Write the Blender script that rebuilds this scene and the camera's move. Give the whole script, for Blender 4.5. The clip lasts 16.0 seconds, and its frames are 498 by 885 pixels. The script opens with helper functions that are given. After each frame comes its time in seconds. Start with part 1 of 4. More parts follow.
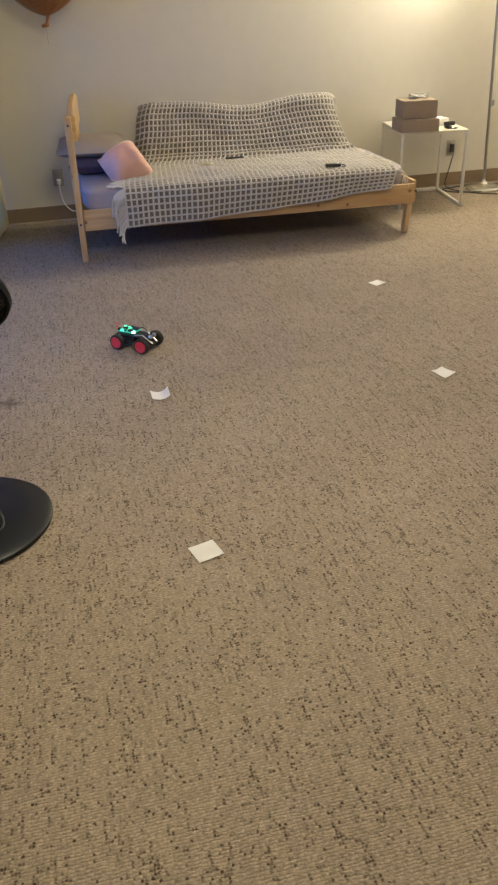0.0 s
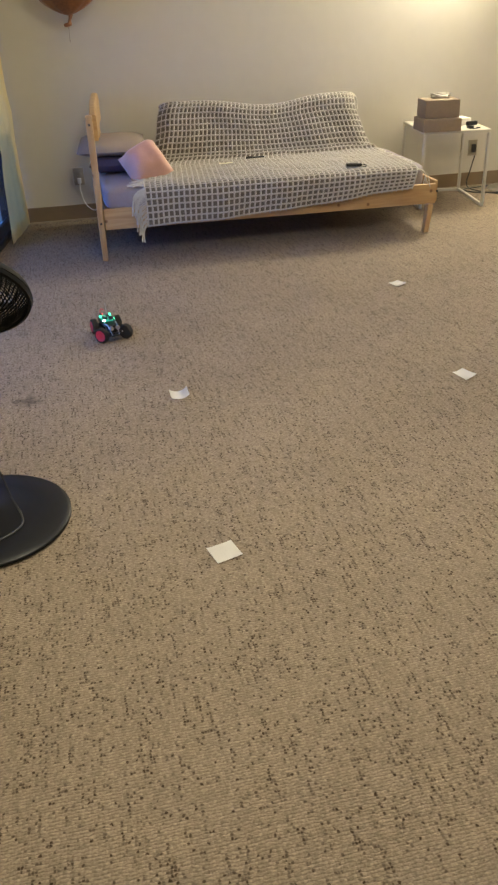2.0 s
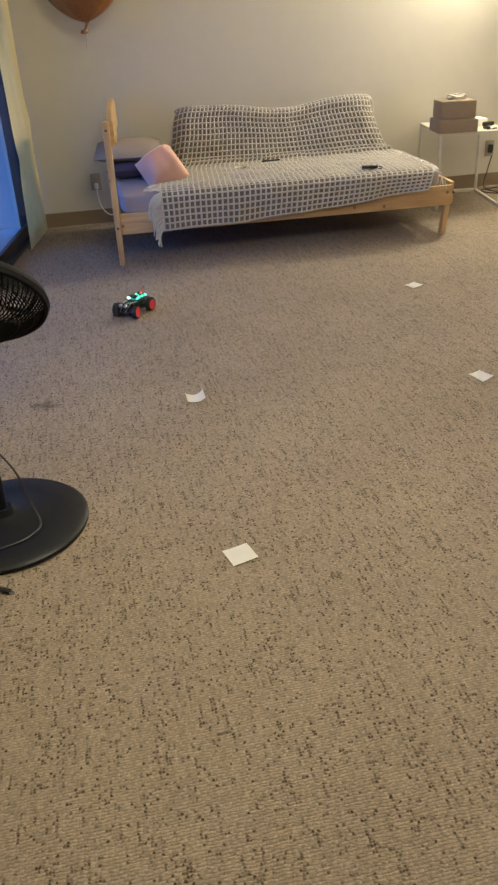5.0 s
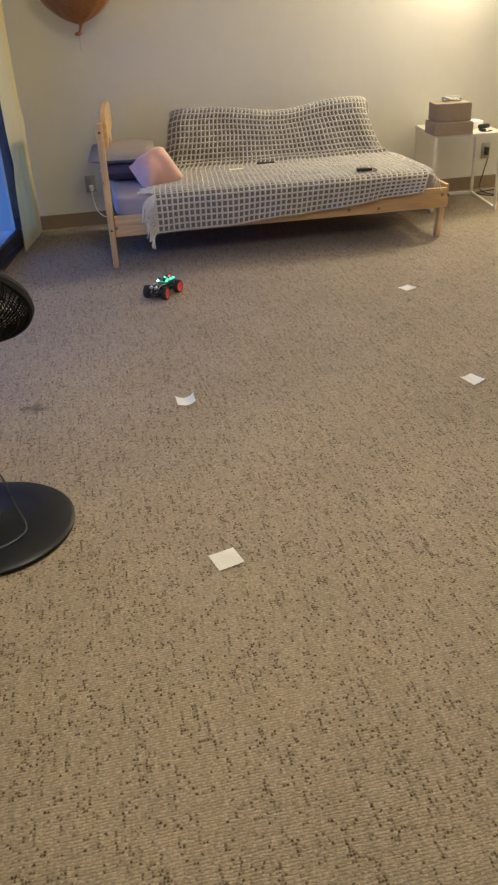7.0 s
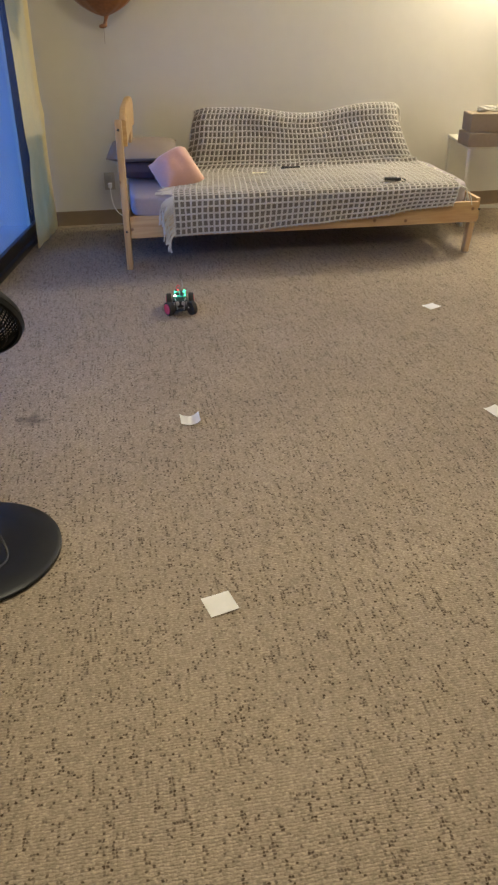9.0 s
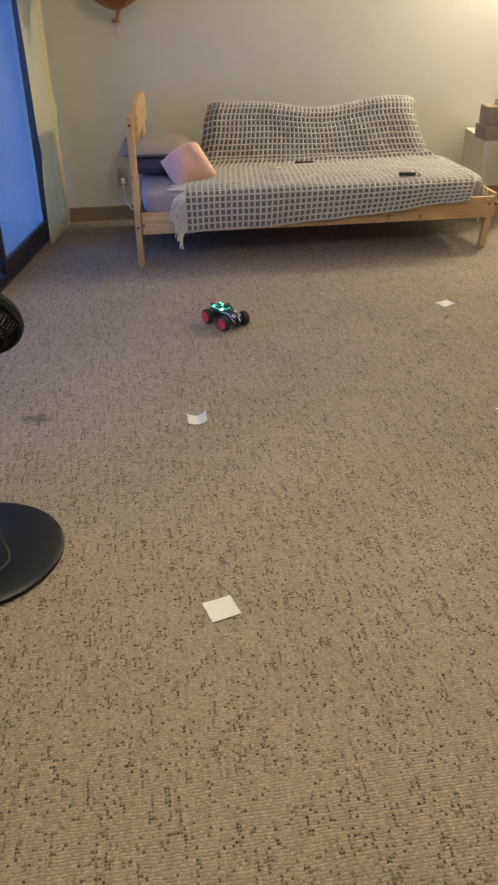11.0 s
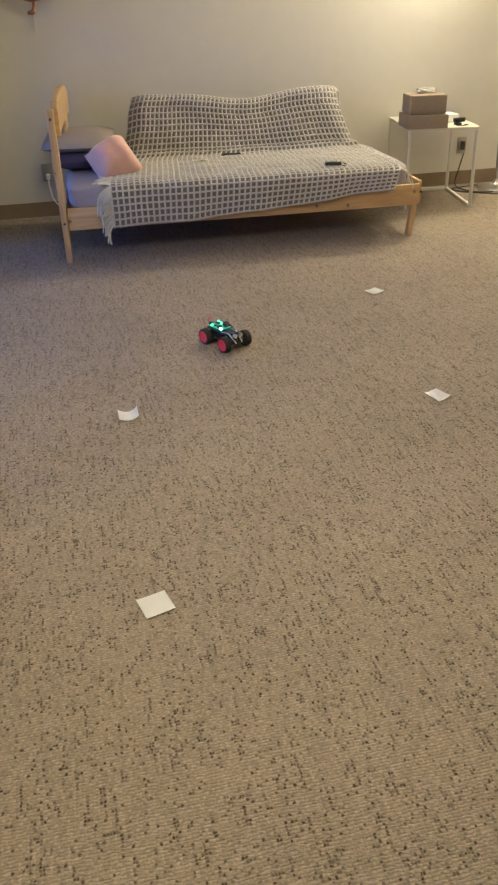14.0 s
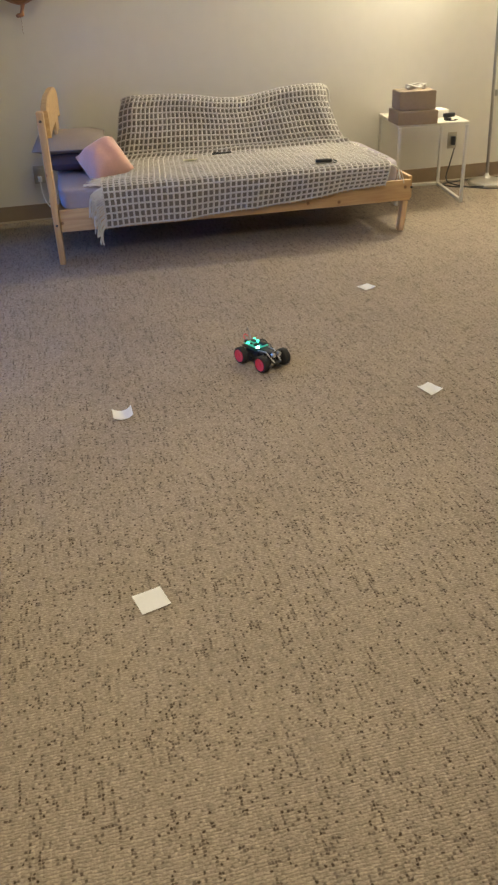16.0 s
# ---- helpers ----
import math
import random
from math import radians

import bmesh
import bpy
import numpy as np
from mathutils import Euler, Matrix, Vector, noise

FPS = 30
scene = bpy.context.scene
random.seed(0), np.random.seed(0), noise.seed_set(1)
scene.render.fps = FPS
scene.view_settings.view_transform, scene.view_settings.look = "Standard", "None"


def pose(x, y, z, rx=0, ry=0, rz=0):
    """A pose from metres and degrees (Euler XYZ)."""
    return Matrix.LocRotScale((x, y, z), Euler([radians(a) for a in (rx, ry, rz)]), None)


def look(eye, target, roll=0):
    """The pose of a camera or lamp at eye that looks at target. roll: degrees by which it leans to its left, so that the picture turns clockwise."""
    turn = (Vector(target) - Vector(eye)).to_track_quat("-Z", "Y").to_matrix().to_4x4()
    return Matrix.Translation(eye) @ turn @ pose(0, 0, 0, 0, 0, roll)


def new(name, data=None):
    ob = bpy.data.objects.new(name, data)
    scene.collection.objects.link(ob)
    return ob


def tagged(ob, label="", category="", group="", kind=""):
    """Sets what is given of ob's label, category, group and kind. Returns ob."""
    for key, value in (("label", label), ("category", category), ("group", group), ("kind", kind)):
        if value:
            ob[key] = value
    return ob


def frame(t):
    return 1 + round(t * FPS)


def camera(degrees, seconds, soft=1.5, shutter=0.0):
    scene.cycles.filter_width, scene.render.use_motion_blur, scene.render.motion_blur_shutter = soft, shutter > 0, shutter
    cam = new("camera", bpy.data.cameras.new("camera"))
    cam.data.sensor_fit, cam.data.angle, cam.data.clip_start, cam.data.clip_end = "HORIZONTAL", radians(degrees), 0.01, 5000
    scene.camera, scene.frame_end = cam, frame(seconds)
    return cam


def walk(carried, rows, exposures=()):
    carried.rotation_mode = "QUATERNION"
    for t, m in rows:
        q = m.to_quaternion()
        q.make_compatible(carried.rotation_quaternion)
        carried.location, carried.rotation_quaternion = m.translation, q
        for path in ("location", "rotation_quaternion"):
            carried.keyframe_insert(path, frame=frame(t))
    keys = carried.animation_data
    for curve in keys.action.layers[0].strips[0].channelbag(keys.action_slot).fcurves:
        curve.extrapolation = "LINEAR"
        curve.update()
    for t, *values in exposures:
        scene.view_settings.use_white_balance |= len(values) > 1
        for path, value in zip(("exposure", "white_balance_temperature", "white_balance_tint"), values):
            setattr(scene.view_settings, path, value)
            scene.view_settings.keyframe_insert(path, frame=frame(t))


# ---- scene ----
cam = camera(35.0, 16.0, soft=2.4)
PATH = [
    (0, (-0.183, -5.886, 1.345), (0.226, -4.19, 0.366), -2.0),
    (0.5, (-0.187, -5.892, 1.351), (0.196, -4.191, 0.372), -2.2),
    (1, (-0.19, -5.883, 1.343), (0.186, -4.178, 0.367), -2.1),
    (1.5, (-0.19, -5.881, 1.347), (0.182, -4.177, 0.368), -2.0),
    (2, (-0.19, -5.874, 1.342), (0.179, -4.169, 0.364), -2.1),
    (2.5, (-0.186, -5.878, 1.345), (0.167, -4.171, 0.365), -3.0),
    (3, (-0.184, -5.88, 1.346), (0.146, -4.167, 0.367), -3.5),
    (3.5, (-0.186, -5.882, 1.348), (0.143, -4.169, 0.371), -3.5),
    (4, (-0.185, -5.882, 1.347), (0.142, -4.167, 0.371), -3.3),
    (6.5, (-0.174, -5.883, 1.348), (0.151, -4.162, 0.383), -3.0),
    (7, (-0.142, -5.876, 1.344), (0.183, -4.155, 0.377), -3.0),
    (7.5, (-0.11, -5.872, 1.342), (0.207, -4.149, 0.378), -1.5),
    (8, (-0.098, -5.845, 1.339), (0.199, -4.118, 0.375), -1.5),
    (8.5, (-0.095, -5.752, 1.351), (0.189, -4.028, 0.379), -1.3),
    (9, (-0.07, -5.685, 1.343), (0.216, -3.959, 0.373), -0.8),
    (9.5, (-0.038, -5.677, 1.357), (0.24, -3.953, 0.382), -0.2),
    (9.7, (-0.036, -5.673, 1.358), (0.23, -3.948, 0.382), -0.2),
    (11.8, (-0.007, -5.648, 1.335), (0.241, -3.926, 0.348), -1.8),
    (12, (-0.002, -5.654, 1.343), (0.257, -3.935, 0.354), -1.8),
    (12.5, (0.001, -5.654, 1.338), (0.29, -3.941, 0.347), -1.6),
    (13, (0.005, -5.656, 1.334), (0.306, -3.947, 0.34), -1.7),
    (13.5, (0.014, -5.656, 1.33), (0.361, -3.957, 0.334), -1.4),
    (14, (0.023, -5.656, 1.331), (0.393, -3.962, 0.335), -1.6),
    (14.5, (0.024, -5.66, 1.334), (0.394, -3.967, 0.337), -2.0),
    (15, (0.023, -5.672, 1.339), (0.389, -3.979, 0.34), -2.4),
    (15.5, (0.029, -5.676, 1.329), (0.389, -3.979, 0.333), -2.7),
    (16, (0.035, -5.677, 1.328), (0.408, -3.984, 0.331), -2.6),
]
walk(cam, [(t, look(eye, target, roll)) for t, eye, target, roll in PATH])

# ---- world and light ----
world = bpy.data.worlds.new("dusk")
scene.world = world
world.use_nodes = True
world.node_tree.nodes["Background"].inputs[0].default_value = (0.06, 0.22, 0.85, 1)
world.node_tree.nodes["Background"].inputs[1].default_value = 5.9
scene.view_settings.exposure = 0.07


def lamp(name, kind, place, power, colour, **more):
    data = bpy.data.lights.new(name, kind)
    data.energy, data.color = power, colour
    for key, value in more.items():
        if key == "size":
            data.size = value
        elif key == "radius":
            data.shadow_soft_size = value
        elif key == "spot":
            data.spot_size, data.spot_blend = radians(value), 0.6
    ob = new(name, data)
    ob.matrix_world = place
    return ob


WARM = (1.0, 0.92, 0.7)
LAMP_AT = (3.135, -0.2)
CEILING_LIGHT_AT = (0.35, -4.2)
lamp("torchiere_bulb", "POINT", pose(LAMP_AT[0] - 0.06, LAMP_AT[1], 1.91), 174, (1.0, 0.93, 0.74), radius=0.09)
lamp("ceiling_bulb", "POINT", pose(*CEILING_LIGHT_AT, 2.1), 74, WARM, radius=0.22)


# ---- materials ----
def material(name, colour, rough=0.6, metal=0.0, vary=0.12, scale=30.0, bump=0.0, bump_scale=200.0, emit=None, power=0.0, stretch=(1, 1, 1), sheen=0.0):
    """Colour with variation at two scales, and a fine relief."""
    m = bpy.data.materials.new(name)
    m.use_nodes = True
    t = m.node_tree
    b = t.nodes["Principled BSDF"]
    b.inputs["Roughness"].default_value, b.inputs["Metallic"].default_value = rough, metal
    b.inputs["Sheen Weight"].default_value = sheen
    if emit:
        b.inputs["Emission Color"].default_value = (*emit, 1)
        b.inputs["Emission Strength"].default_value = power
    co = t.nodes.new("ShaderNodeTexCoord")
    mp = t.nodes.new("ShaderNodeMapping")
    mp.inputs["Scale"].default_value = stretch
    t.links.new(co.outputs["Object"], mp.inputs[0])
    fine, wide, add = t.nodes.new("ShaderNodeTexNoise"), t.nodes.new("ShaderNodeTexNoise"), t.nodes.new("ShaderNodeMath")
    fine.inputs["Scale"].default_value, wide.inputs["Scale"].default_value = scale * 6, scale * 0.5
    fine.inputs["Detail"].default_value = 4
    for n in (fine, wide):
        t.links.new(mp.outputs[0], n.inputs["Vector"])
    t.links.new(fine.outputs[0], add.inputs[0])
    t.links.new(wide.outputs[0], add.inputs[1])
    ramp = t.nodes.new("ShaderNodeMapRange")
    ramp.inputs[1].default_value, ramp.inputs[2].default_value = 0.6, 1.4
    ramp.inputs[3].default_value, ramp.inputs[4].default_value = 1 - vary, 1 + vary
    t.links.new(add.outputs[0], ramp.inputs[0])
    mix = t.nodes.new("ShaderNodeVectorMath")
    mix.operation = "SCALE"
    mix.inputs[0].default_value = colour
    t.links.new(ramp.outputs[0], mix.inputs["Scale"])
    t.links.new(mix.outputs[0], b.inputs["Base Color"])
    if bump:
        n, k = t.nodes.new("ShaderNodeTexNoise"), t.nodes.new("ShaderNodeBump")
        n.inputs["Scale"].default_value, n.inputs["Detail"].default_value = bump_scale, 5
        k.inputs["Strength"].default_value, k.inputs["Distance"].default_value = bump, 0.004
        t.links.new(mp.outputs[0], n.inputs["Vector"])
        t.links.new(n.outputs[0], k.inputs["Height"])
        t.links.new(k.outputs[0], b.inputs["Normal"])
    return m


def carpet_material():
    """Level-loop carpet: rows of loops, dark flecks in short dashes, one old stain."""
    m = bpy.data.materials.new("carpet")
    m.use_nodes = True
    t = m.node_tree
    b = t.nodes["Principled BSDF"]
    b.inputs["Roughness"].default_value = 0.95
    b.inputs["Specular IOR Level"].default_value = 0.15

    def node(kind, **values):
        n = t.nodes.new(kind)
        for key, value in values.items():
            if key == "op":
                n.operation = value
            elif key == "dims":
                n.noise_dimensions = value
        return n

    def calc(op, a, b2=None, c=None):
        n = node("ShaderNodeMath", op=op)
        for i, v in enumerate((a, b2, c)):
            if v is None:
                continue
            if isinstance(v, (int, float)):
                n.inputs[i].default_value = v
            else:
                t.links.new(v, n.inputs[i])
        return n.outputs[0]

    def noise_at(vec, scale, detail=2.0):
        n = node("ShaderNodeTexNoise")
        n.inputs["Scale"].default_value, n.inputs["Detail"].default_value = scale, detail
        t.links.new(vec, n.inputs["Vector"])
        return n.outputs[0]

    def scaled(vec, sx, sy):
        n = node("ShaderNodeVectorMath", op="MULTIPLY")
        n.inputs[1].default_value = (sx, sy, 0)
        t.links.new(vec, n.inputs[0])
        return n.outputs[0]

    def chance_at(x, y, shift=0.0):
        """One random value for each whole-numbered cell."""
        c = node("ShaderNodeCombineXYZ")
        for i, v in enumerate((x, y)):
            t.links.new(v, c.inputs[i])
        c.inputs[2].default_value = shift
        w = node("ShaderNodeTexWhiteNoise", dims="3D")
        t.links.new(c.outputs[0], w.inputs["Vector"])
        return w.outputs["Value"]

    co = node("ShaderNodeTexCoord").outputs["Object"]

    def bend(vec, scale, ax, ay):
        n, m2 = node("ShaderNodeTexNoise"), node("ShaderNodeVectorMath", op="MULTIPLY_ADD")
        n.inputs["Scale"].default_value, n.inputs["Detail"].default_value = scale, 2
        t.links.new(vec, n.inputs["Vector"])
        t.links.new(n.outputs["Color"], m2.inputs[0])
        m2.inputs[1].default_value = (ax, ay, 0)
        t.links.new(vec, m2.inputs[2])
        return m2.outputs[0]

    bent = bend(bend(co, 9.0, 0.012, 0.01), 120.0, 0.008, 0.008)
    cut = node("ShaderNodeSeparateXYZ")
    t.links.new(scaled(bent, 1 / 0.0062, 1 / 0.0074), cut.inputs[0])
    col, row = cut.outputs[0], cut.outputs[1]
    row_id = calc("FLOOR", row)
    # loops lie in rows, each row a little shifted against the next
    zero = calc("MULTIPLY", row_id, 0.0)
    col = calc("ADD", col, calc("MULTIPLY", chance_at(zero, row_id), 0.35))
    col_id = calc("FLOOR", col)
    u = calc("MULTIPLY_ADD", calc("FRACT", col), 2.0, -1.0)
    v = calc("MULTIPLY_ADD", calc("FRACT", row), 2.0, -1.0)
    u2, v2 = calc("MULTIPLY", u, u), calc("MULTIPLY", v, v)
    tone = chance_at(col_id, row_id)
    fibre = noise_at(scaled(co, 0.5, 1.0), 260.0, 3.0)
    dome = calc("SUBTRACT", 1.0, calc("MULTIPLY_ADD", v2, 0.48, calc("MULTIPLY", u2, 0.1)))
    # dark flecks: single loops, many of them in runs down one column
    run = chance_at(col_id, calc("FLOOR", calc("DIVIDE", row_id, 7.0)), 3.0)
    dash = chance_at(calc("FLOOR", calc("DIVIDE", col_id, 3.0)), row_id, 5.0)
    chance = calc("ADD", calc("MULTIPLY_ADD", calc("GREATER_THAN", run, 0.84), 0.45, 0.06), calc("MULTIPLY", calc("GREATER_THAN", dash, 0.93), 0.35))
    chance = calc("MULTIPLY", chance, calc("MULTIPLY_ADD", noise_at(co, 11.0), 1.5, 0.25))
    spot = node("ShaderNodeMapRange")
    for n, value in ((1, 1.2), (2, 0.25), (3, 0.0), (4, 1.0)):
        spot.inputs[n].default_value = value
    t.links.new(calc("ADD", calc("MULTIPLY", u2, 0.8), calc("ADD", calc("MULTIPLY", v2, 1.1), calc("MULTIPLY_ADD", fibre, 0.7, -0.35))), spot.inputs[0])
    depth = calc("MULTIPLY_ADD", chance_at(col_id, row_id, 9.0), 0.6, 0.36)
    fade = calc("MULTIPLY", calc("LESS_THAN", chance_at(col_id, row_id, 7.0), chance), calc("MULTIPLY", spot.outputs[0], depth))
    # dome also darkens the colour at loop edges: shade between rows, painted in
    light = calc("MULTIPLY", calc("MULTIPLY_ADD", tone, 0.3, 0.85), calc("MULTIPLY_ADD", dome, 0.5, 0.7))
    light = calc("MULTIPLY", light, calc("MULTIPLY_ADD", fibre, 1.3, 0.35))
    streak = calc("MULTIPLY_ADD", noise_at(scaled(co, 1.0, 0.16), 60.0), 0.36, 0.82)
    wide = calc("MULTIPLY", streak, calc("MULTIPLY_ADD", noise_at(co, 2.2, 4.0), 0.3, 0.86))
    light = calc("MULTIPLY", light, wide)
    # the stain
    off = node("ShaderNodeVectorMath", op="SUBTRACT")
    t.links.new(co, off.inputs[0])
    off.inputs[1].default_value = (-0.44, -2.97, 0)
    sc = node("ShaderNodeVectorMath", op="MULTIPLY")
    t.links.new(off.outputs[0], sc.inputs[0])
    sc.inputs[1].default_value = (16.5, 17, 0)
    ln = node("ShaderNodeVectorMath", op="LENGTH")
    t.links.new(sc.outputs[0], ln.inputs[0])
    mask = calc("SUBTRACT", calc("MULTIPLY", noise_at(co, 34.0), 1.9), ln.outputs["Value"])
    stain = node("ShaderNodeClamp")
    t.links.new(calc("MULTIPLY", mask, 1.6), stain.inputs[0])
    light = calc("MULTIPLY", light, calc("MULTIPLY_ADD", stain.outputs[0], -0.45, 1.0))
    mix = node("ShaderNodeMix")
    mix.data_type = "RGBA"
    mix.inputs["A"].default_value, mix.inputs["B"].default_value = (0.236, 0.19, 0.143, 1), (0.03, 0.016, 0.008, 1)
    t.links.new(fade, mix.inputs["Factor"])
    out = node("ShaderNodeVectorMath", op="SCALE")
    t.links.new(mix.outputs["Result"], out.inputs[0])
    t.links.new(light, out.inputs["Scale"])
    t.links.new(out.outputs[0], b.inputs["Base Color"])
    k = node("ShaderNodeBump")
    k.inputs["Strength"].default_value, k.inputs["Distance"].default_value = 0.6, 0.003
    t.links.new(calc("ADD", dome, calc("MULTIPLY", fibre, 0.7)), k.inputs["Height"])
    t.links.new(k.outputs[0], b.inputs["Normal"])
    return m


def wood_material(name, light, dark, grain=(1.2, 14, 14)):
    """Pale knotty pine with long grain along the part's x."""
    m = bpy.data.materials.new(name)
    m.use_nodes = True
    t = m.node_tree
    b = t.nodes["Principled BSDF"]
    b.inputs["Roughness"].default_value = 0.5
    co, mp = t.nodes.new("ShaderNodeTexCoord"), t.nodes.new("ShaderNodeMapping")
    mp.inputs["Scale"].default_value = grain
    t.links.new(co.outputs["Object"], mp.inputs[0])
    n = t.nodes.new("ShaderNodeTexNoise")
    n.inputs["Scale"].default_value, n.inputs["Detail"].default_value, n.inputs["Distortion"].default_value = 3, 6, 0.8
    t.links.new(mp.outputs[0], n.inputs["Vector"])
    ramp = t.nodes.new("ShaderNodeValToRGB")
    ramp.color_ramp.elements[0].position, ramp.color_ramp.elements[0].color = 0.3, (*dark, 1)
    ramp.color_ramp.elements[1].position, ramp.color_ramp.elements[1].color = 0.62, (*light, 1)
    t.links.new(n.outputs[0], ramp.inputs[0])
    v = t.nodes.new("ShaderNodeTexVoronoi")
    cut, flat = t.nodes.new("ShaderNodeSeparateXYZ"), t.nodes.new("ShaderNodeCombineXYZ")
    t.links.new(co.outputs["Object"], cut.inputs[0])
    t.links.new(cut.outputs[0], flat.inputs[0])
    t.links.new(cut.outputs[2], flat.inputs[1])
    v.voronoi_dimensions = "2D"
    v.inputs["Scale"].default_value = 5.0
    t.links.new(flat.outputs[0], v.inputs["Vector"])
    near = t.nodes.new("ShaderNodeMapRange")
    near.inputs[1].default_value, near.inputs[2].default_value, near.inputs[3].default_value, near.inputs[4].default_value = 0.03, 0.065, 0.8, 0.0
    t.links.new(v.outputs["Distance"], near.inputs[0])
    mix = t.nodes.new("ShaderNodeMix")
    mix.data_type = "RGBA"
    mix.inputs["B"].default_value = (0.13, 0.05, 0.02, 1)
    t.links.new(near.outputs[0], mix.inputs["Factor"])
    t.links.new(ramp.outputs[0], mix.inputs["A"])
    t.links.new(mix.outputs["Result"], b.inputs["Base Color"])
    k = t.nodes.new("ShaderNodeBump")
    k.inputs["Strength"].default_value, k.inputs["Distance"].default_value = 0.15, 0.002
    t.links.new(n.outputs[0], k.inputs["Height"])
    t.links.new(k.outputs[0], b.inputs["Normal"])
    return m


def glass_material():
    m = bpy.data.materials.new("glass")
    m.use_nodes = True
    b = m.node_tree.nodes["Principled BSDF"]
    b.inputs["Transmission Weight"].default_value, b.inputs["Roughness"].default_value, b.inputs["IOR"].default_value = 1.0, 0.02, 1.05
    return m


CARPET = carpet_material()
PINE = wood_material("pine", (0.53, 0.35, 0.165), (0.4, 0.235, 0.1))
PINE_UP = wood_material("upright_pine", (0.53, 0.35, 0.165), (0.4, 0.235, 0.1), (14, 14, 1.2))
WALL = material("wall_paint", (0.58, 0.54, 0.45), 0.85, vary=0.03, scale=2, bump=0.12, bump_scale=90)
CEILING = material("ceiling_paint", (0.8, 0.78, 0.73), 0.9, vary=0.03, scale=3, bump=0.3, bump_scale=120)
VINYL = material("baseboard_vinyl", (0.22, 0.155, 0.09), 0.5, vary=0.06, scale=4)
TOE = material("baseboard_toe", (0.34, 0.28, 0.2), 0.45, vary=0.06, scale=4)
CURTAIN = material("cream_curtain", (0.85, 0.7, 0.38), 0.9, vary=0.05, scale=8, bump=0.3, bump_scale=400, sheen=0.1)
CLOTH = material("taupe_wool", (0.138, 0.113, 0.088), 0.95, vary=0.2, scale=60, bump=0.6, bump_scale=500, sheen=0.2)
YARN = material("cream_yarn", (0.45, 0.415, 0.35), 0.95, vary=0.1, scale=60, bump=0.6, bump_scale=600, sheen=0.2)
FRINGE = material("cream_fringe", (0.56, 0.53, 0.46), 0.95, vary=0.1, scale=60, sheen=0.2)
SHEET = material("lavender_grey_sheet", (0.32, 0.28, 0.295), 0.9, vary=0.06, scale=10, bump=0.3, bump_scale=300)
PINK = material("pink_plush", (0.68, 0.39, 0.31), 0.95, vary=0.07, scale=20, bump=0.4, bump_scale=350, sheen=0.4)
TAUPE = material("taupe_pillowcase", (0.27, 0.22, 0.19), 0.9, vary=0.05, scale=12, bump=0.3, bump_scale=250)
PLUM = material("dark_plum_cloth", (0.07, 0.055, 0.085), 0.9, vary=0.1, scale=12)
BLACK = material("black_plastic", (0.02, 0.02, 0.022), 0.42, vary=0.15, scale=15)
GLOSS = material("black_fan_plastic", (0.008, 0.0085, 0.011), 0.42, vary=0.12, scale=6)
GLOSS.node_tree.nodes["Principled BSDF"].inputs["Specular IOR Level"].default_value = 0.28
MATTE = material("matt_black_wire", (0.008, 0.008, 0.009), 0.6, vary=0.1, scale=10)
MATTE.node_tree.nodes["Principled BSDF"].inputs["Specular IOR Level"].default_value = 0.12
RUBBER = material("black_rubber", (0.022, 0.02, 0.02), 0.8, vary=0.2, scale=40, bump=0.4, bump_scale=300)
RED = material("red_hub_plastic", (0.62, 0.035, 0.05), 0.4, vary=0.08, scale=30)
CHROME = material("brushed_steel", (0.62, 0.6, 0.57), 0.3, 1.0, vary=0.05, scale=20)
POLE = material("grey_metal", (0.34, 0.32, 0.29), 0.38, 0.8, vary=0.06, scale=20)
WHITE = material("white_metal", (0.6, 0.57, 0.5), 0.45, vary=0.03, scale=10)
TOP = material("white_tabletop", (0.62, 0.58, 0.47), 0.4, vary=0.03, scale=6)
CARD = material("brown_cardboard", (0.25, 0.187, 0.123), 0.85, vary=0.07, scale=10, bump=0.15, bump_scale=120)
PAPER = material("white_paper", (0.92, 0.9, 0.85), 0.8, vary=0.03, scale=20)
CREAM = material("cream_paper", (0.8, 0.76, 0.55), 0.8, vary=0.03, scale=20)
PLATE = material("beige_plate", (0.36, 0.32, 0.24), 0.4, vary=0.03, scale=10)
CORD = material("white_cord", (0.74, 0.72, 0.66), 0.5, vary=0.03, scale=10)
FOIL = material("orange_brown_foil", (0.27, 0.105, 0.03), 0.42, 0.2, vary=0.3, scale=9, bump=0.15, bump_scale=18)
DARKFRAME = material("dark_bronze_frame", (0.03, 0.028, 0.03), 0.4, 0.4, vary=0.1, scale=10)
STUCCO = material("white_stucco", (0.42, 0.42, 0.42), 0.9, vary=0.06, scale=2, bump=0.5, bump_scale=60)
CONCRETE = material("grey_concrete", (0.4, 0.4, 0.4), 0.9, vary=0.12, scale=3, bump=0.3, bump_scale=80)
# the board's emission stands in for its small lights shining on it
PCB = material("green_board_glow", (0.04, 0.3, 0.2), 0.4, vary=0.3, scale=60, emit=(0.03, 0.55, 0.36), power=0.45)
LED = material("green_led", (0.1, 0.8, 0.5), 0.4, emit=(0.08, 1.0, 0.5), power=2.0)
LEDHOT = material("white_green_led", (0.6, 0.9, 0.8), 0.4, emit=(0.5, 1.0, 0.8), power=7.0)
REDLED = material("red_led", (0.8, 0.1, 0.1), 0.4, emit=(1.0, 0.12, 0.1), power=1.2)
SHADE = material("frosted_glass", (0.85, 0.82, 0.76), 0.5, emit=(1.0, 0.9, 0.6), power=20.0)
GLASS = glass_material()


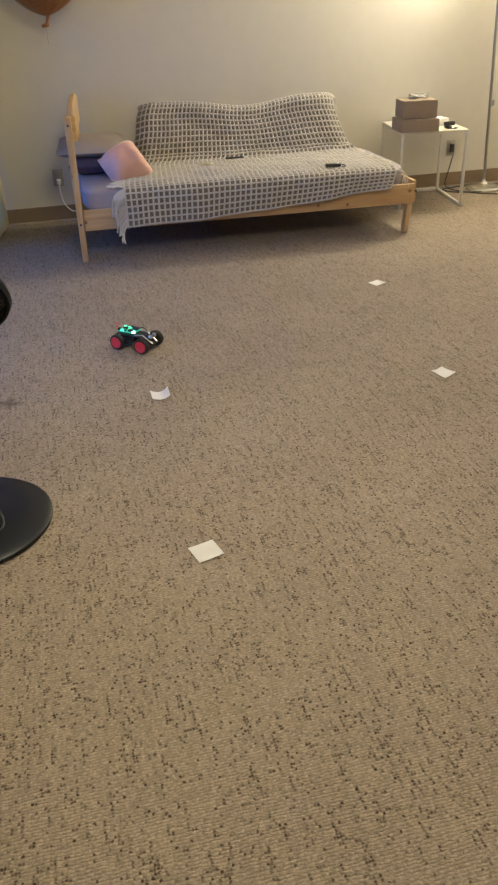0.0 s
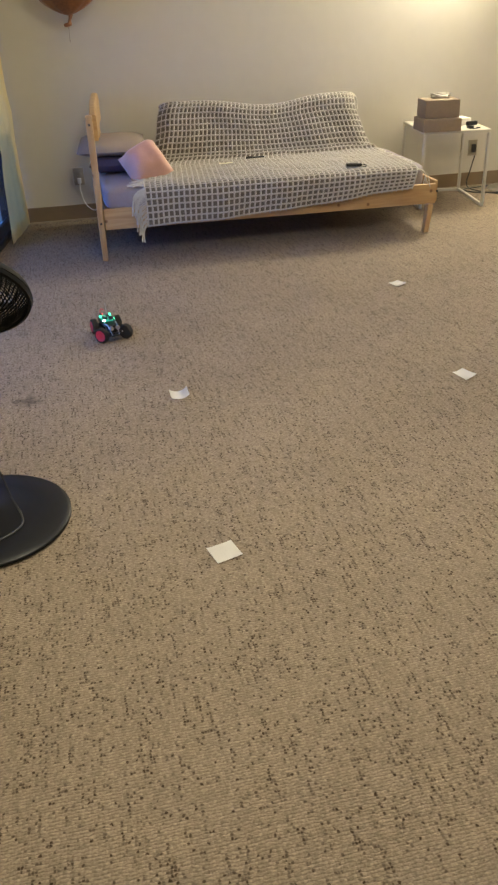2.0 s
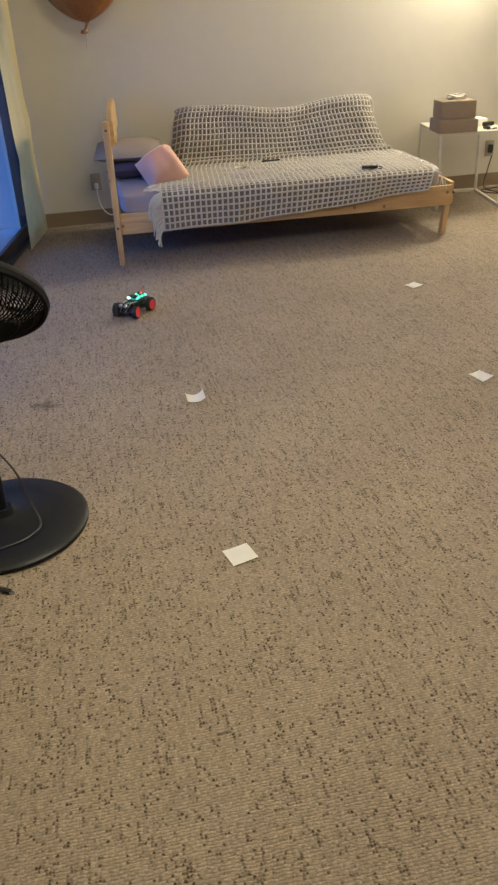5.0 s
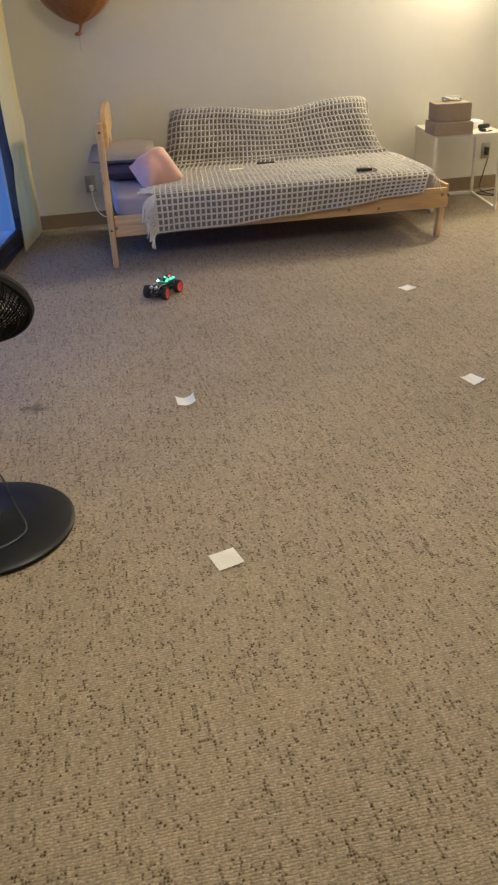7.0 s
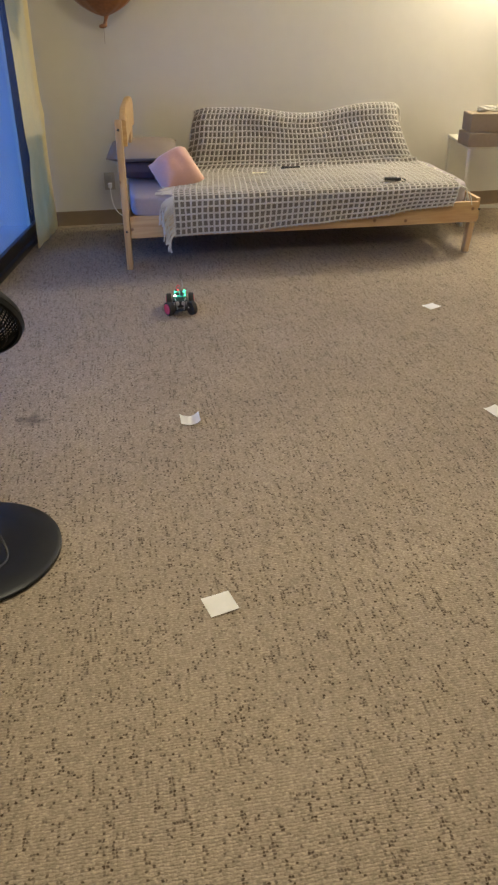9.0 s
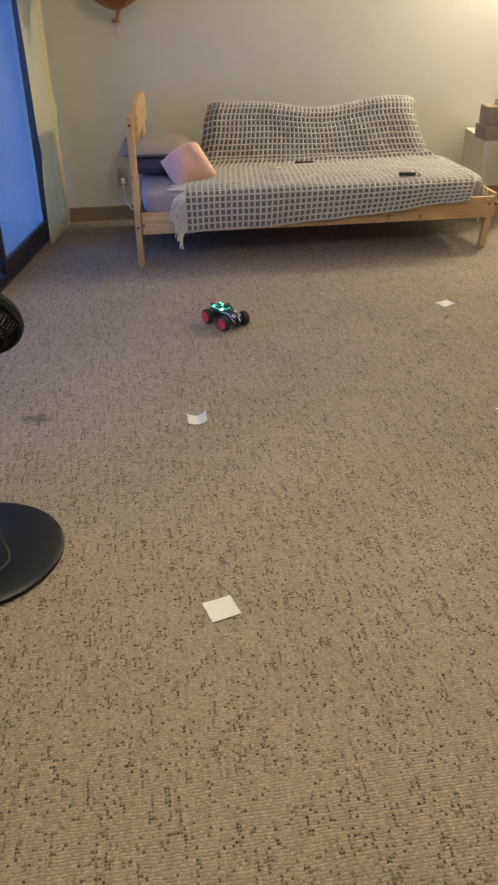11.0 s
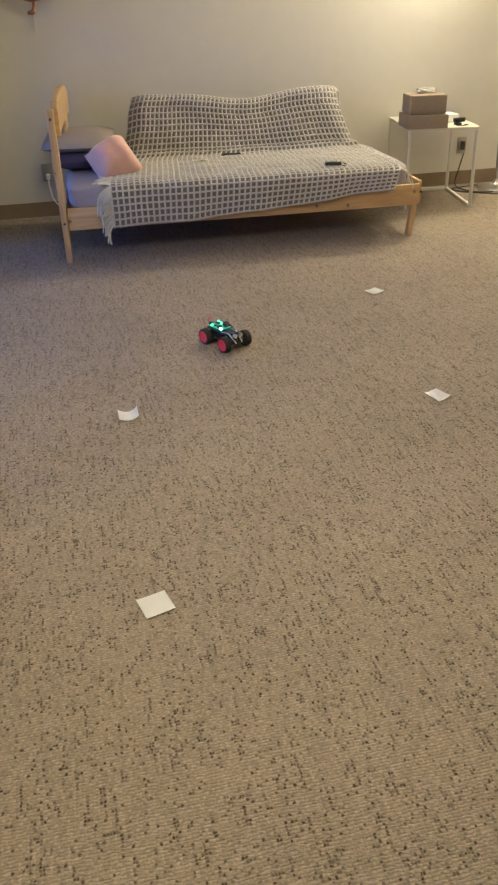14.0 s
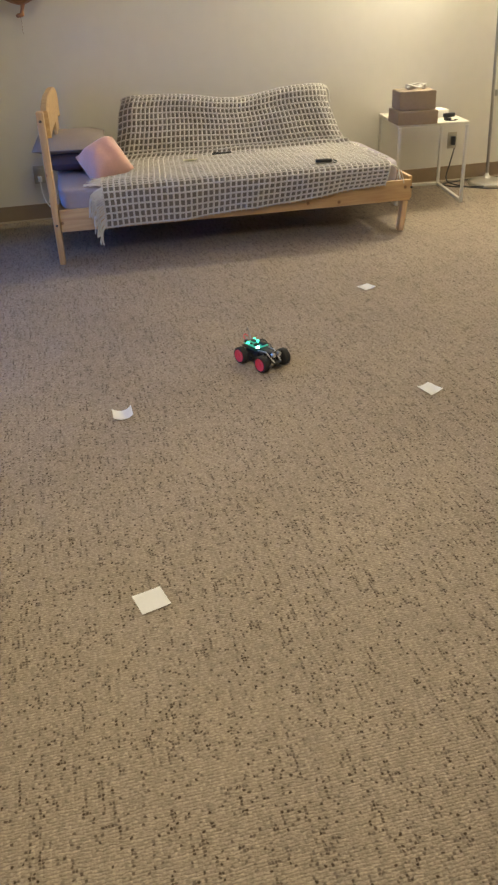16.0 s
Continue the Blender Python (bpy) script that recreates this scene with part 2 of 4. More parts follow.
# ---- mesh helpers ----
def box(bm, size, at=(0, 0, 0), bevel=0.0, turn=None, segments=2):
    m = Matrix.Translation(at) @ (turn or Matrix()) @ Matrix.Diagonal((*size, 1))
    made = bmesh.ops.create_cube(bm, size=1, matrix=m)["verts"]
    if bevel:
        edges = list({e for v in made for e in v.link_edges})
        bmesh.ops.bevel(bm, geom=edges, offset=bevel, segments=segments, affect="EDGES", profile=0.6)
    return bm


def lathe(bm, profile, steps=40, m=None):
    """A turned body from (radius, height) pairs about z."""
    m = m or Matrix()
    rings = []
    for r, z in profile:
        rings.append([bm.verts.new(m @ Vector((r * math.cos(a), r * math.sin(a), z))) for a in (2 * math.pi * i / steps for i in range(steps))])
    for a, b in zip(rings, rings[1:]):
        for i in range(steps):
            bm.faces.new((a[i], a[(i + 1) % steps], b[(i + 1) % steps], b[i]))
    for ring, flip in ((rings[0], True), (rings[-1], False)):
        bm.faces.new(reversed(ring) if flip else ring)
    return bm


def tube(bm, points, radius, sides=8, closed=False):
    """A round bar along points."""
    pts = [Vector(p) for p in points]
    rings = []
    for i, p in enumerate(pts):
        a = pts[i - 1] if closed or i else p
        b = pts[(i + 1) % len(pts)] if closed or i + 1 < len(pts) else p
        d = (b - a).normalized()
        u = d.cross(Vector((0.13, 0.21, 1)) if abs(d.z) < 0.95 else Vector((1, 0.1, 0))).normalized()
        v = d.cross(u)
        r = radius[i] if isinstance(radius, (list, tuple)) else radius
        rings.append([bm.verts.new(p + r * (math.cos(q) * u + math.sin(q) * v)) for q in (2 * math.pi * k / sides for k in range(sides))])
    pairs = list(zip(rings, rings[1:])) + ([(rings[-1], rings[0])] if closed else [])
    for a, b in pairs:
        for k in range(sides):
            bm.faces.new((a[k], a[(k + 1) % sides], b[(k + 1) % sides], b[k]))
    if not closed:
        bm.faces.new(list(reversed(rings[0])))
        bm.faces.new(rings[-1])
    return bm


def smooth_line(points, steps=8):
    """Catmull-Rom through points."""
    p = [Vector(q) for q in points]
    p = [2 * p[0] - p[1], *p, 2 * p[-1] - p[-2]]
    out = []
    for i in range(1, len(p) - 2):
        for k in range(steps):
            s = k / steps
            out.append(0.5 * (2 * p[i] + (p[i + 1] - p[i - 1]) * s + (2 * p[i - 1] - 5 * p[i] + 4 * p[i + 1] - p[i + 2]) * s * s + (3 * p[i] - p[i - 1] - 3 * p[i + 1] + p[i + 2]) * s ** 3))
    return out + [p[-2]]


def mesh(name, bm, mat, smooth=True):
    bmesh.ops.recalc_face_normals(bm, faces=bm.faces)
    data = bpy.data.meshes.new(name)
    bm.to_mesh(data)
    bm.free()
    data.materials.append(mat)
    if smooth:
        data.shade_smooth()
        data.set_sharp_from_angle(angle=radians(38))
    return data


def part(name, bm, mat, parent=None, label="", m=None, kind="", smooth=True):
    """One mesh object, under a thing or a part."""
    ob = new(name, mesh(name, bm, mat, smooth))
    if parent:
        ob.parent = parent
    if m is not None:
        ob.matrix_basis = m
    return tagged(ob, label, kind=kind)


def thing(name, m, label, category, group=""):
    ob = new(name)
    ob.empty_display_size = 0.05
    ob.matrix_basis = m
    return tagged(ob, label, category, group)


def setting(name, bm, mat, label, category, smooth=False):
    return tagged(part(name, bm, mat, smooth=smooth), label, category, kind="structure")


B = bmesh.new

# ---- the room ----
X0, X1, Y0, H = -3.0, 4.3, -7.4, 2.42
WEST = pose(-0.5, 0, 0, 0, 0, -9.8)  # the glass-door wall runs askew from the corner
DOOR = (-3.4, -0.1, 2.08)


def grid_sheet(x0, x1, y0, y1, z, nx, ny):
    bm = B()
    rows = [[bm.verts.new((x0 + (x1 - x0) * i / nx, y0 + (y1 - y0) * j / ny, z)) for i in range(nx + 1)] for j in range(ny + 1)]
    for a, b in zip(rows, rows[1:]):
        for i in range(nx):
            bm.faces.new((a[i], a[i + 1], b[i + 1], b[i]))
    return bm


def floor_sheet():
    """The carpet, cut along the glass-door wall."""
    bm = B()
    a, b = WEST @ Vector((-0.1, 0.1, 0)), WEST @ Vector((-0.1, -8.2, 0))
    bm.faces.new([bm.verts.new(p) for p in ((a.x, 0.1, 0), (b.x, b.y, 0), (X1 + 0.12, b.y, 0), (X1 + 0.12, 0.1, 0))])
    bmesh.ops.subdivide_edges(bm, edges=bm.edges[:], cuts=3, use_grid_fill=True)
    return bm


def room():
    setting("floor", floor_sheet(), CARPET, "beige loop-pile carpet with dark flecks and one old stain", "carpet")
    setting("wall_north", box(B(), (X1 + 0.78, 0.12, H + 0.1), ((X1 - 0.66) / 2 + 0.06, 0.06, H / 2 - 0.05)), WALL, "plain off-white painted wall behind the daybed", "wall")
    setting("wall_east", box(B(), (0.12, -Y0, H + 0.1), (X1 + 0.06, Y0 / 2, H / 2 - 0.05)), WALL, "plain off-white painted side wall", "wall")
    setting("wall_south", box(B(), (X1 - X0 + 0.24, 0.12, H + 0.1), ((X0 + X1) / 2, Y0 - 0.06, H / 2 - 0.05)), WALL, "plain off-white painted wall", "wall")
    bm = B()
    d0, d1, dz = DOOR
    end = -8.2
    box(bm, (0.12, -d1, H + 0.1), (-0.06, d1 / 2, H / 2 - 0.05))
    box(bm, (0.12, d0 - end, H + 0.1), (-0.06, (d0 + end) / 2, H / 2 - 0.05))
    box(bm, (0.12, d1 - d0, H - dz), (-0.06, (d0 + d1) / 2, (H + dz) / 2))
    setting("wall_west", bm, WALL, "off-white painted wall around a sliding glass door", "wall").matrix_basis = WEST
    setting("ceiling", box(B(), (X1 - X0 + 0.24, 0.24 - Y0, 0.1), ((X0 + X1) / 2, Y0 / 2, H + 0.05)), CEILING, "plain white ceiling", "ceiling")
    base = setting("baseboard", box(B(), (X1 + 0.5, 0.008, 0.104), ((X1 - 0.5) / 2, -0.004, 0.056), 0.003), VINYL, "brown vinyl cove baseboard along the wall", "baseboard")
    bm = B()
    for y, z, r in ((-0.008, 0.004, 0.006),):
        tube(bm, [(-0.5, y, z), (X1, y, z)], r, 8)
    part("toe", bm, TOE, base, "lighter toe strip of the baseboard")


def sliding_door():
    d0, d1, dz = DOOR
    door = thing("sliding_door", WEST @ pose(-0.06, 0, 0), "dark-framed sliding glass door with blue dusk outside", "glass door")
    door["kind"] = "structure"
    door.name = "door_1"
    part("track", box(B(), (0.11, d1 - d0, 0.03), (0, (d0 + d1) / 2, 0.015), 0.004), DARKFRAME, door)
    part("head", box(B(), (0.11, d1 - d0, 0.05), (0, (d0 + d1) / 2, dz - 0.025), 0.004), DARKFRAME, door)
    for y in (d0 + 0.025, d1 - 0.006):
        part("jamb", box(B(), (0.11, 0.012, dz - 0.084), (0, y, dz / 2 - 0.01), 0.004), DARKFRAME, door)
    mid = -1.28
    for a, b, dx in ((mid, d1 - 0.013, 0.025), (d0 + 0.05, mid + 0.06, -0.02)):
        for y in (a + 0.0175, b - 0.0175):
            part("stile", box(B(), (0.03, 0.035, dz - 0.09), (dx, y, dz / 2 - 0.005), 0.004), DARKFRAME, door)
        for z in (0.075, dz - 0.085):
            part("rail", box(B(), (0.03, b - a - 0.074, 0.07), (dx, (a + b) / 2, z), 0.004), DARKFRAME, door)
        pane = part("pane", box(B(), (0.006, b - a - 0.074, dz - 0.23), (dx, (a + b) / 2, dz / 2 - 0.005)), GLASS, door, "clear glass pane")
        pane.visible_shadow = False


def balcony():
    setting("balcony_floor", box(B(), (2.6, 9, 0.2), (-1.42, -3, -0.12)), CONCRETE, "bare concrete balcony floor at dusk", "balcony").matrix_basis = WEST
    setting("balcony_wall", box(B(), (2.6, 0.15, 2.6), (-1.42, 0.25, 1.28)), STUCCO, "white stucco balcony end wall in blue dusk light", "wall").matrix_basis = WEST
    setting("ground", grid_sheet(-400, 400, -400, 400, -3.0, 2, 2), CONCRETE, "dim ground far below the balcony", "ground")


def curtain():
    """A cream curtain drawn into the corner, hung in folds."""
    bm = B()
    n, rows = 64, 24
    grid = []
    for j in range(rows + 1):
        s = j / rows
        z = 0.015 + (2.2 - 0.015) * s
        line = []
        for i in range(n + 1):
            u = i / n
            y = -0.59 + 0.55 * u + 0.012 * math.sin(3 * s + 5 * u) * (1 - s)
            x = 0.05 + 0.006 * math.sin(u * 19 + 0.8 * math.sin(3 * s)) * (0.6 + 0.4 * s) + 0.01 * math.sin(5 * s + 2 * u) + 0.012 * math.exp(-((s - 0.25 - 0.08 * u) / 0.04) ** 2)
            line.append(bm.verts.new((x, y, z)))
        grid.append(line)
    for a, b in zip(grid, grid[1:]):
        for i in range(n):
            bm.faces.new((a[i], a[i + 1], b[i + 1], b[i]))
    bmesh.ops.solidify(bm, geom=bm.faces[:], thickness=0.003)
    c = thing("curtain", WEST, "cream fabric curtain drawn into the corner beside the glass door", "curtain")
    part("panel", bm, CURTAIN, c)
    part("rod", tube(B(), [(0.035, -3.5, 2.215), (0.035, -0.012, 2.215)], 0.011), WHITE, c, "white curtain rod")
    for y in (-3.3, -0.5):
        part("bracket", box(B(), (0.05, 0.02, 0.02), (0.023, y, 2.235), 0.003), WHITE, c)


# ---- the daybed ----
BED = pose(0.0, -1.125, 0, 0, 0, -1.5)
LEN, DEEP = 2.09, 0.98


def post_shape(w, d, h, slant=0.0):
    bm = box(B(), (w, d, h), (0, 0, h / 2), 0.006)
    for v in bm.verts:
        k = 1 - v.co.z / h
        v.co.x *= 1 - 0.12 * k
        v.co.x += slant * k
    return bm


def daybed():
    bed = thing("daybed", BED, "knotty pine daybed with tall end frame and low side rails", "daybed")
    end = pose(0, 0, 0, 0, 0, -3.2)  # the tall end stands slightly askew
    # tall end: two posts and an arched top board
    part("post", post_shape(0.038, 0.075, 0.81), PINE_UP, bed, m=end @ pose(0.0, 0.035, 0))
    part("post", post_shape(0.038, 0.075, 0.81), PINE_UP, bed, m=end @ pose(0.0, DEEP - 0.035, 0))
    bm = B()
    n = 28
    rings = []
    for i in range(n + 1):
        u = i / n
        y = 0.05 + (DEEP - 0.047) * u
        arch = 0.055 * (1 - abs(2 * u - 1) ** 4)
        top, low = 0.805 + arch, 0.805 - 0.135 + arch * 0.4 if 0.06 < u < 0.94 else 0.67
        rings.append([bm.verts.new((sx * 0.0185, y, zz)) for sx, zz in ((-1, low), (1, low), (1, top - 0.006), (0.7, top), (-0.7, top), (-1, top - 0.006))])
    for a, b in zip(rings, rings[1:]):
        for k in range(6):
            bm.faces.new((a[k], a[(k + 1) % 6], b[(k + 1) % 6], b[k]))
    bm.faces.new(rings[0]), bm.faces.new(list(reversed(rings[-1])))
    part("top_board", bm, PINE, bed, m=end @ pose(0.022, 0, 0.004))
    part("back_panel", box(B(), (0.018, 0.24, 0.22), (0, DEEP - 0.2, 0.635), 0.004), PINE, bed, m=end @ pose(0.022, 0, 0))
    part("end_rail", box(B(), (0.022, DEEP - 0.16, 0.11), (0, DEEP / 2, 0.24), 0.004), PINE, bed, m=end)
    # low end
    for y in (0.024, DEEP - 0.024):
        part("leg", post_shape(0.036, 0.045, 0.179, -0.02), PINE_UP, bed, m=pose(LEN - 0.03, y, 0))
    part("end_rail", box(B(), (0.024, DEEP - 0.072, 0.13), (LEN + 0.008, DEEP / 2, 0.25), 0.004), PINE, bed)
    for y in (0.022, DEEP - 0.022):
        part("side_rail", box(B(), (LEN - 0.022, 0.024, 0.12), (LEN / 2 + 0.011, y, 0.24), 0.004), PINE, bed)
    for i in range(13):
        part("slat", box(B(), (0.07, DEEP - 0.072, 0.018), (0.12 + i * 0.152, DEEP / 2, 0.252), 0.003), PINE, bed)
    for x, y, z in ((0.0, -0.0035, 0.765), (0.0, -0.0035, 0.222), (LEN + 0.006, 0.0085, 0.255)):
        part("bolt", lathe(B(), [(0.007, -0.004), (0.007, 0.0015), (0.004, 0.003)], 14, pose(x, y, z, 90, 0, 0)), BLACK, bed, "dark recessed bolt")


def soft_box(size, power=6.0, sag=0.0, seed=0, rough=0.006, n=26):
    """A padded block with rounded edges and slight unevenness."""
    bm = B()
    bmesh.ops.create_cube(bm, size=2)
    bmesh.ops.subdivide_edges(bm, edges=bm.edges[:], cuts=n // 2, use_grid_fill=True)
    for v in bm.verts:
        c = v.co
        r = (abs(c.x) ** power + abs(c.y) ** power + abs(c.z) ** power) ** (1 / power)
        c /= r
        c.x, c.y, c.z = c.x * size[0] / 2, c.y * size[1] / 2, c.z * size[2] / 2
        q = noise.noise_vector(c * 7 + Vector((seed, 0, 0)))
        v.co = c + q * rough
    return bm


def mattress():
    bm = soft_box((LEN - 0.065, DEEP - 0.06, 0.145), 9, rough=0.003, n=40)
    ob = part("mattress", bm, SHEET, m=BED @ pose(LEN / 2, DEEP / 2, 0.263 + 0.0725))
    tagged(ob, "thick mattress in a lavender-grey fitted sheet on the daybed", "mattress")
    bm = soft_box((1.2, 0.15, 0.27), 4, rough=0.006, n=40)
    for v in bm.verts:
        v.co.y += 0.3 * v.co.z
    ob = part("back_bolster", bm, SHEET, m=BED @ pose(1.15, 0.86, 0.412 + 0.136))
    tagged(ob, "long grey bolster under the throw along the daybed's back", "bolster")


# the blanket's lie: profile across the bed, from the front hem to behind the bolster
PROFILE = smooth_line([(-0.032, 0.0), (-0.034, 0.35), (-0.03, 0.75), (-0.012, 0.95), (0.035, 1.012), (0.3, 1.03), (0.62, 1.03), (0.69, 1.1), (0.735, 1.4), (0.79, 1.75), (0.82, 1.93), (0.87, 2.0), (0.93, 1.94), (0.955, 1.7), (0.96, 1.4)], 6)


def top_height(x):
    """Height of the bolster's crest under the blanket."""
    s = (x - 0.45) / 1.4
    return 0.788 - 0.054 * math.sin(math.pi * min(max(s, 0), 1)) ** 1.3 - 0.015 * s + 0.012 * math.sin(x * 9)


def lie(u, v):
    """The blanket at u (0 to 1 across) and v (0 to 1 from hem to back)."""
    f = v * (len(PROFILE) - 1)
    i = min(int(f), len(PROFILE) - 2)
    q = PROFILE[i].lerp(PROFILE[i + 1], f - i)
    y, h = q[0], q[1]
    left = 0.272 + 0.17 * min(max((v - 0.3) / 0.3, 0), 1) + 0.05 * min(max((v - 0.6) / 0.15, 0), 1)
    right = 1.905 + 0.04 * math.sin(math.pi * min(v / 0.55, 1)) - 0.09 * min(max((v - 0.5) / 0.15, 0), 1)
    x = left + (right - left) * u
    hem = 0.19 + 0.105 * u ** 1.7 + 0.003 * math.sin(u * 17)
    if h <= 1:
        z = hem + (0.402 - hem) * h
        y -= (0.004 + 0.007 * u) * math.sin(u * 26 + 1) * (1 - h) + 0.003 * math.sin(u * 51) * (1 - h)
    else:
        z = 0.402 + (h - 1) * (top_height(x) - 0.402)
    bump = noise.noise(Vector((x * 4.2, y * 5.0, z * 5.0))) * 0.011 + noise.noise(Vector((x * 11, y * 11, z * 11))) * 0.004
    side = max(0.0, 1 - min(u, 1 - u) * 14)
    if 1.12 < h:
        y += bump * 1.8 + (0.085 if u < 0.5 else 0.04) * side * side
        z -= (0.035 if u < 0.5 else 0.012) * side * side
    else:
        z += abs(bump) * (1 if h > 1 else 0.2)
    return Vector((x + bump * 0.4, y, z + 0.006))


def lift(u, v, e=0.003):
    a, b = lie(min(u + e, 1), v) - lie(max(u - e, 0), v), lie(u, min(v + e, 1)) - lie(u, max(v - e, 0))
    return a.cross(b).normalized()


def ribbon(bm, line, normals, half, high):
    """A low raised yarn along a line on the cloth."""
    rows = []
    for i, p in enumerate(line):
        d = (line[min(i + 1, len(line) - 1)] - line[max(i - 1, 0)]).normalized()
        s = d.cross(normals[i]).normalized() * half
        rows.append([bm.verts.new(p - s), bm.verts.new(p + normals[i] * high), bm.verts.new(p + s)])
    for a, b in zip(rows, rows[1:]):
        bm.faces.new((a[0], a[1], b[1], b[0]))
        bm.faces.new((a[1], a[2], b[2], b[1]))


def blanket():
    th = thing("throw_blanket", BED, "taupe and cream windowpane-check woven throw with fringe, draped over the daybed", "blanket")
    nu, nv = 130, 150
    bm = B()
    grid = [[bm.verts.new(lie(i / nu, j / nv)) for i in range(nu + 1)] for j in range(nv + 1)]
    for a, b in zip(grid, grid[1:]):
        for i in range(nu):
            bm.faces.new((a[i], a[i + 1], b[i + 1], b[i]))
    part("cloth", bm, CLOTH, th)
    # length along the profile, to set the cross yarns evenly
    marks = [0.0]
    for j in range(nv):
        marks.append(marks[-1] + (lie(0.5, (j + 1) / nv) - lie(0.5, j / nv)).length)
    pitch = 0.032
    bm = B()
    count = int(1.66 / pitch)
    for k in range(count + 1):
        u = k / count
        line = [lie(u, j / nv) for j in range(nv + 1)]
        ribbon(bm, line, [lift(u, j / nv) for j in range(nv + 1)], 0.0056, 0.003)
        p = lie(u, 0.0)
        tube(bm, [p, p + Vector((0.001, -0.002, -0.005)), p + Vector((0.003 * math.sin(9 * k), -0.001, -0.01))], 0.0035, 5)
    part("lengthwise_yarn", bm, YARN, th, "cream raised yarns", kind="stuff")
    bm = B()
    for k in range(int(marks[-1] / pitch) + 1):
        s = k * pitch
        j = next((i for i, m in enumerate(marks) if m >= s), nv)
        j0 = max(j - 1, 0)
        f = j0 + (s - marks[j0]) / max(marks[j] - marks[j0], 1e-6) if j else 0
        v = min(f / nv, 1)
        line = [lie(i / nu, v) for i in range(nu + 1)]
        ribbon(bm, line, [lift(i / nu, v) for i in range(nu + 1)], 0.0052, 0.0034)
    part("crosswise_yarn", bm, YARN, th, "cream raised yarns", kind="stuff")
    # fringe along both ends
    rng = random.Random(4)
    for u, way, reach in ((0.0, -1, 0.42), (1.0, 1, 0.5)):
        bm = B()
        for k in range(40):
            v = 0.01 + reach * k / 40
            p = lie(u, v)
            hang = v < 0.27
            long = rng.uniform(0.08, 0.12) if way < 0 else rng.uniform(0.025, 0.05)
            if way > 0 and v < 0.3:
                if not 0.2 < v < 0.24:
                    continue
                long = rng.uniform(0.08, 0.12)
            for s in range(2 if way < 0 or k % 2 else 1):
                d = rng.uniform(-0.022, 0.022)
                if hang:
                    out = 0.3 + 1.6 * v
                    pts = [p, p + Vector((way * long * out * 0.9, -0.006 + d * 0.4, -long * 0.35)), p + Vector((way * long * out + d, -0.012 + d * 0.5, -long * 1.1))]
                else:
                    low = 0.414 if p.z < 0.46 else p.z - 0.02
                    pts = [p, p + Vector((way * long * 0.45, d, low - p.z + rng.uniform(0, 0.006))), p + Vector((way * long * 0.85, d * 2.4, low - p.z + 0.002))]
                tube(bm, smooth_line(pts, 3), 0.0031, 5)
        for k in range(7 if way > 0 else 0):
            p = lie(1.0, 0.735 + 0.008 * k)
            tube(bm, smooth_line([p, p + Vector((0.02, -0.012, -0.02)), p + Vector((0.025 + 0.003 * k, -0.014, -0.085 - 0.004 * k))], 3), 0.0034, 5)
        part("fringe", bm, FRINGE, th, "cream knotted fringe", kind="stuff")


def cushion_mesh(w, h, t, seed, pinch=0.55):
    """A stuffed square cushion: thick in the middle, thin at the seam, drawn corners."""
    bm = B()
    n = 22
    sides = []
    for side in (1, -1):
        rows = []
        for j in range(n + 1):
            row = []
            for i in range(n + 1):
                u, v = 2 * i / n - 1, 2 * j / n - 1
                k = max(0.0, (1 - u ** 4) * (1 - v ** 4)) ** pinch
                ex, ey = u * (1 - 0.06 * (1 - v * v) * u * u - 0.07 * u * u * v * v), v * (1 - 0.06 * (1 - u * u) * v * v - 0.07 * u * u * v * v)
                q = noise.noise(Vector((u * 1.7 + seed, v * 1.7, side))) * 0.16 * k
                row.append(Vector((ex * w / 2, ey * h / 2, side * (t / 2) * (k + q))))
            rows.append(row)
        sides.append(rows)
    verts = {}

    def vert(s, i, j):
        edge = i in (0, n) or j in (0, n)
        key = (0 if edge else s, i, j)
        if key not in verts:
            verts[key] = bm.verts.new(sides[s][j][i])
        return verts[key]

    for s in (0, 1):
        for j in range(n):
            for i in range(n):
                f = [vert(s, i, j), vert(s, i + 1, j), vert(s, i + 1, j + 1), vert(s, i, j + 1)]
                bm.faces.new(f if s == 0 else list(reversed(f)))
    return bm


def cushions():
    ob = part("pillow", cushion_mesh(0.5, 0.36, 0.12, 3), PLUM, m=pose(0.185, -0.47, 0.47, 0, 0, 82))
    tagged(ob, "flat dark plum pillow lying against the daybed's tall end", "pillow")
    ob = part("pillow", cushion_mesh(0.56, 0.44, 0.085, 5, 0.8), TAUPE, m=pose(0.15, -0.47, 0.565, 0, -3, 84))
    tagged(ob, "taupe pillow lying on a darker one on the daybed", "pillow")
    ob = part("cushion", cushion_mesh(0.27, 0.255, 0.31, 8, 1.35), PINK, m=pose(0.325, -0.8, 0.478, 50, 12, -14) @ pose(0, 0, 0, 0, 0, 43))
    tagged(ob, "plump pink plush cushion propped on the daybed", "cushion")


def on_throw(x, y):
    """Height of the throw under a place of the room."""
    p = BED.inverted() @ Vector((x, y, 0))
    best = min((lie(i / 60, 0.2 + 0.5 * j / 60) for i in range(61) for j in range(61)), key=lambda q: (q.x - p.x) ** 2 + (q.y - p.y) ** 2)
    return best.z + 0.005


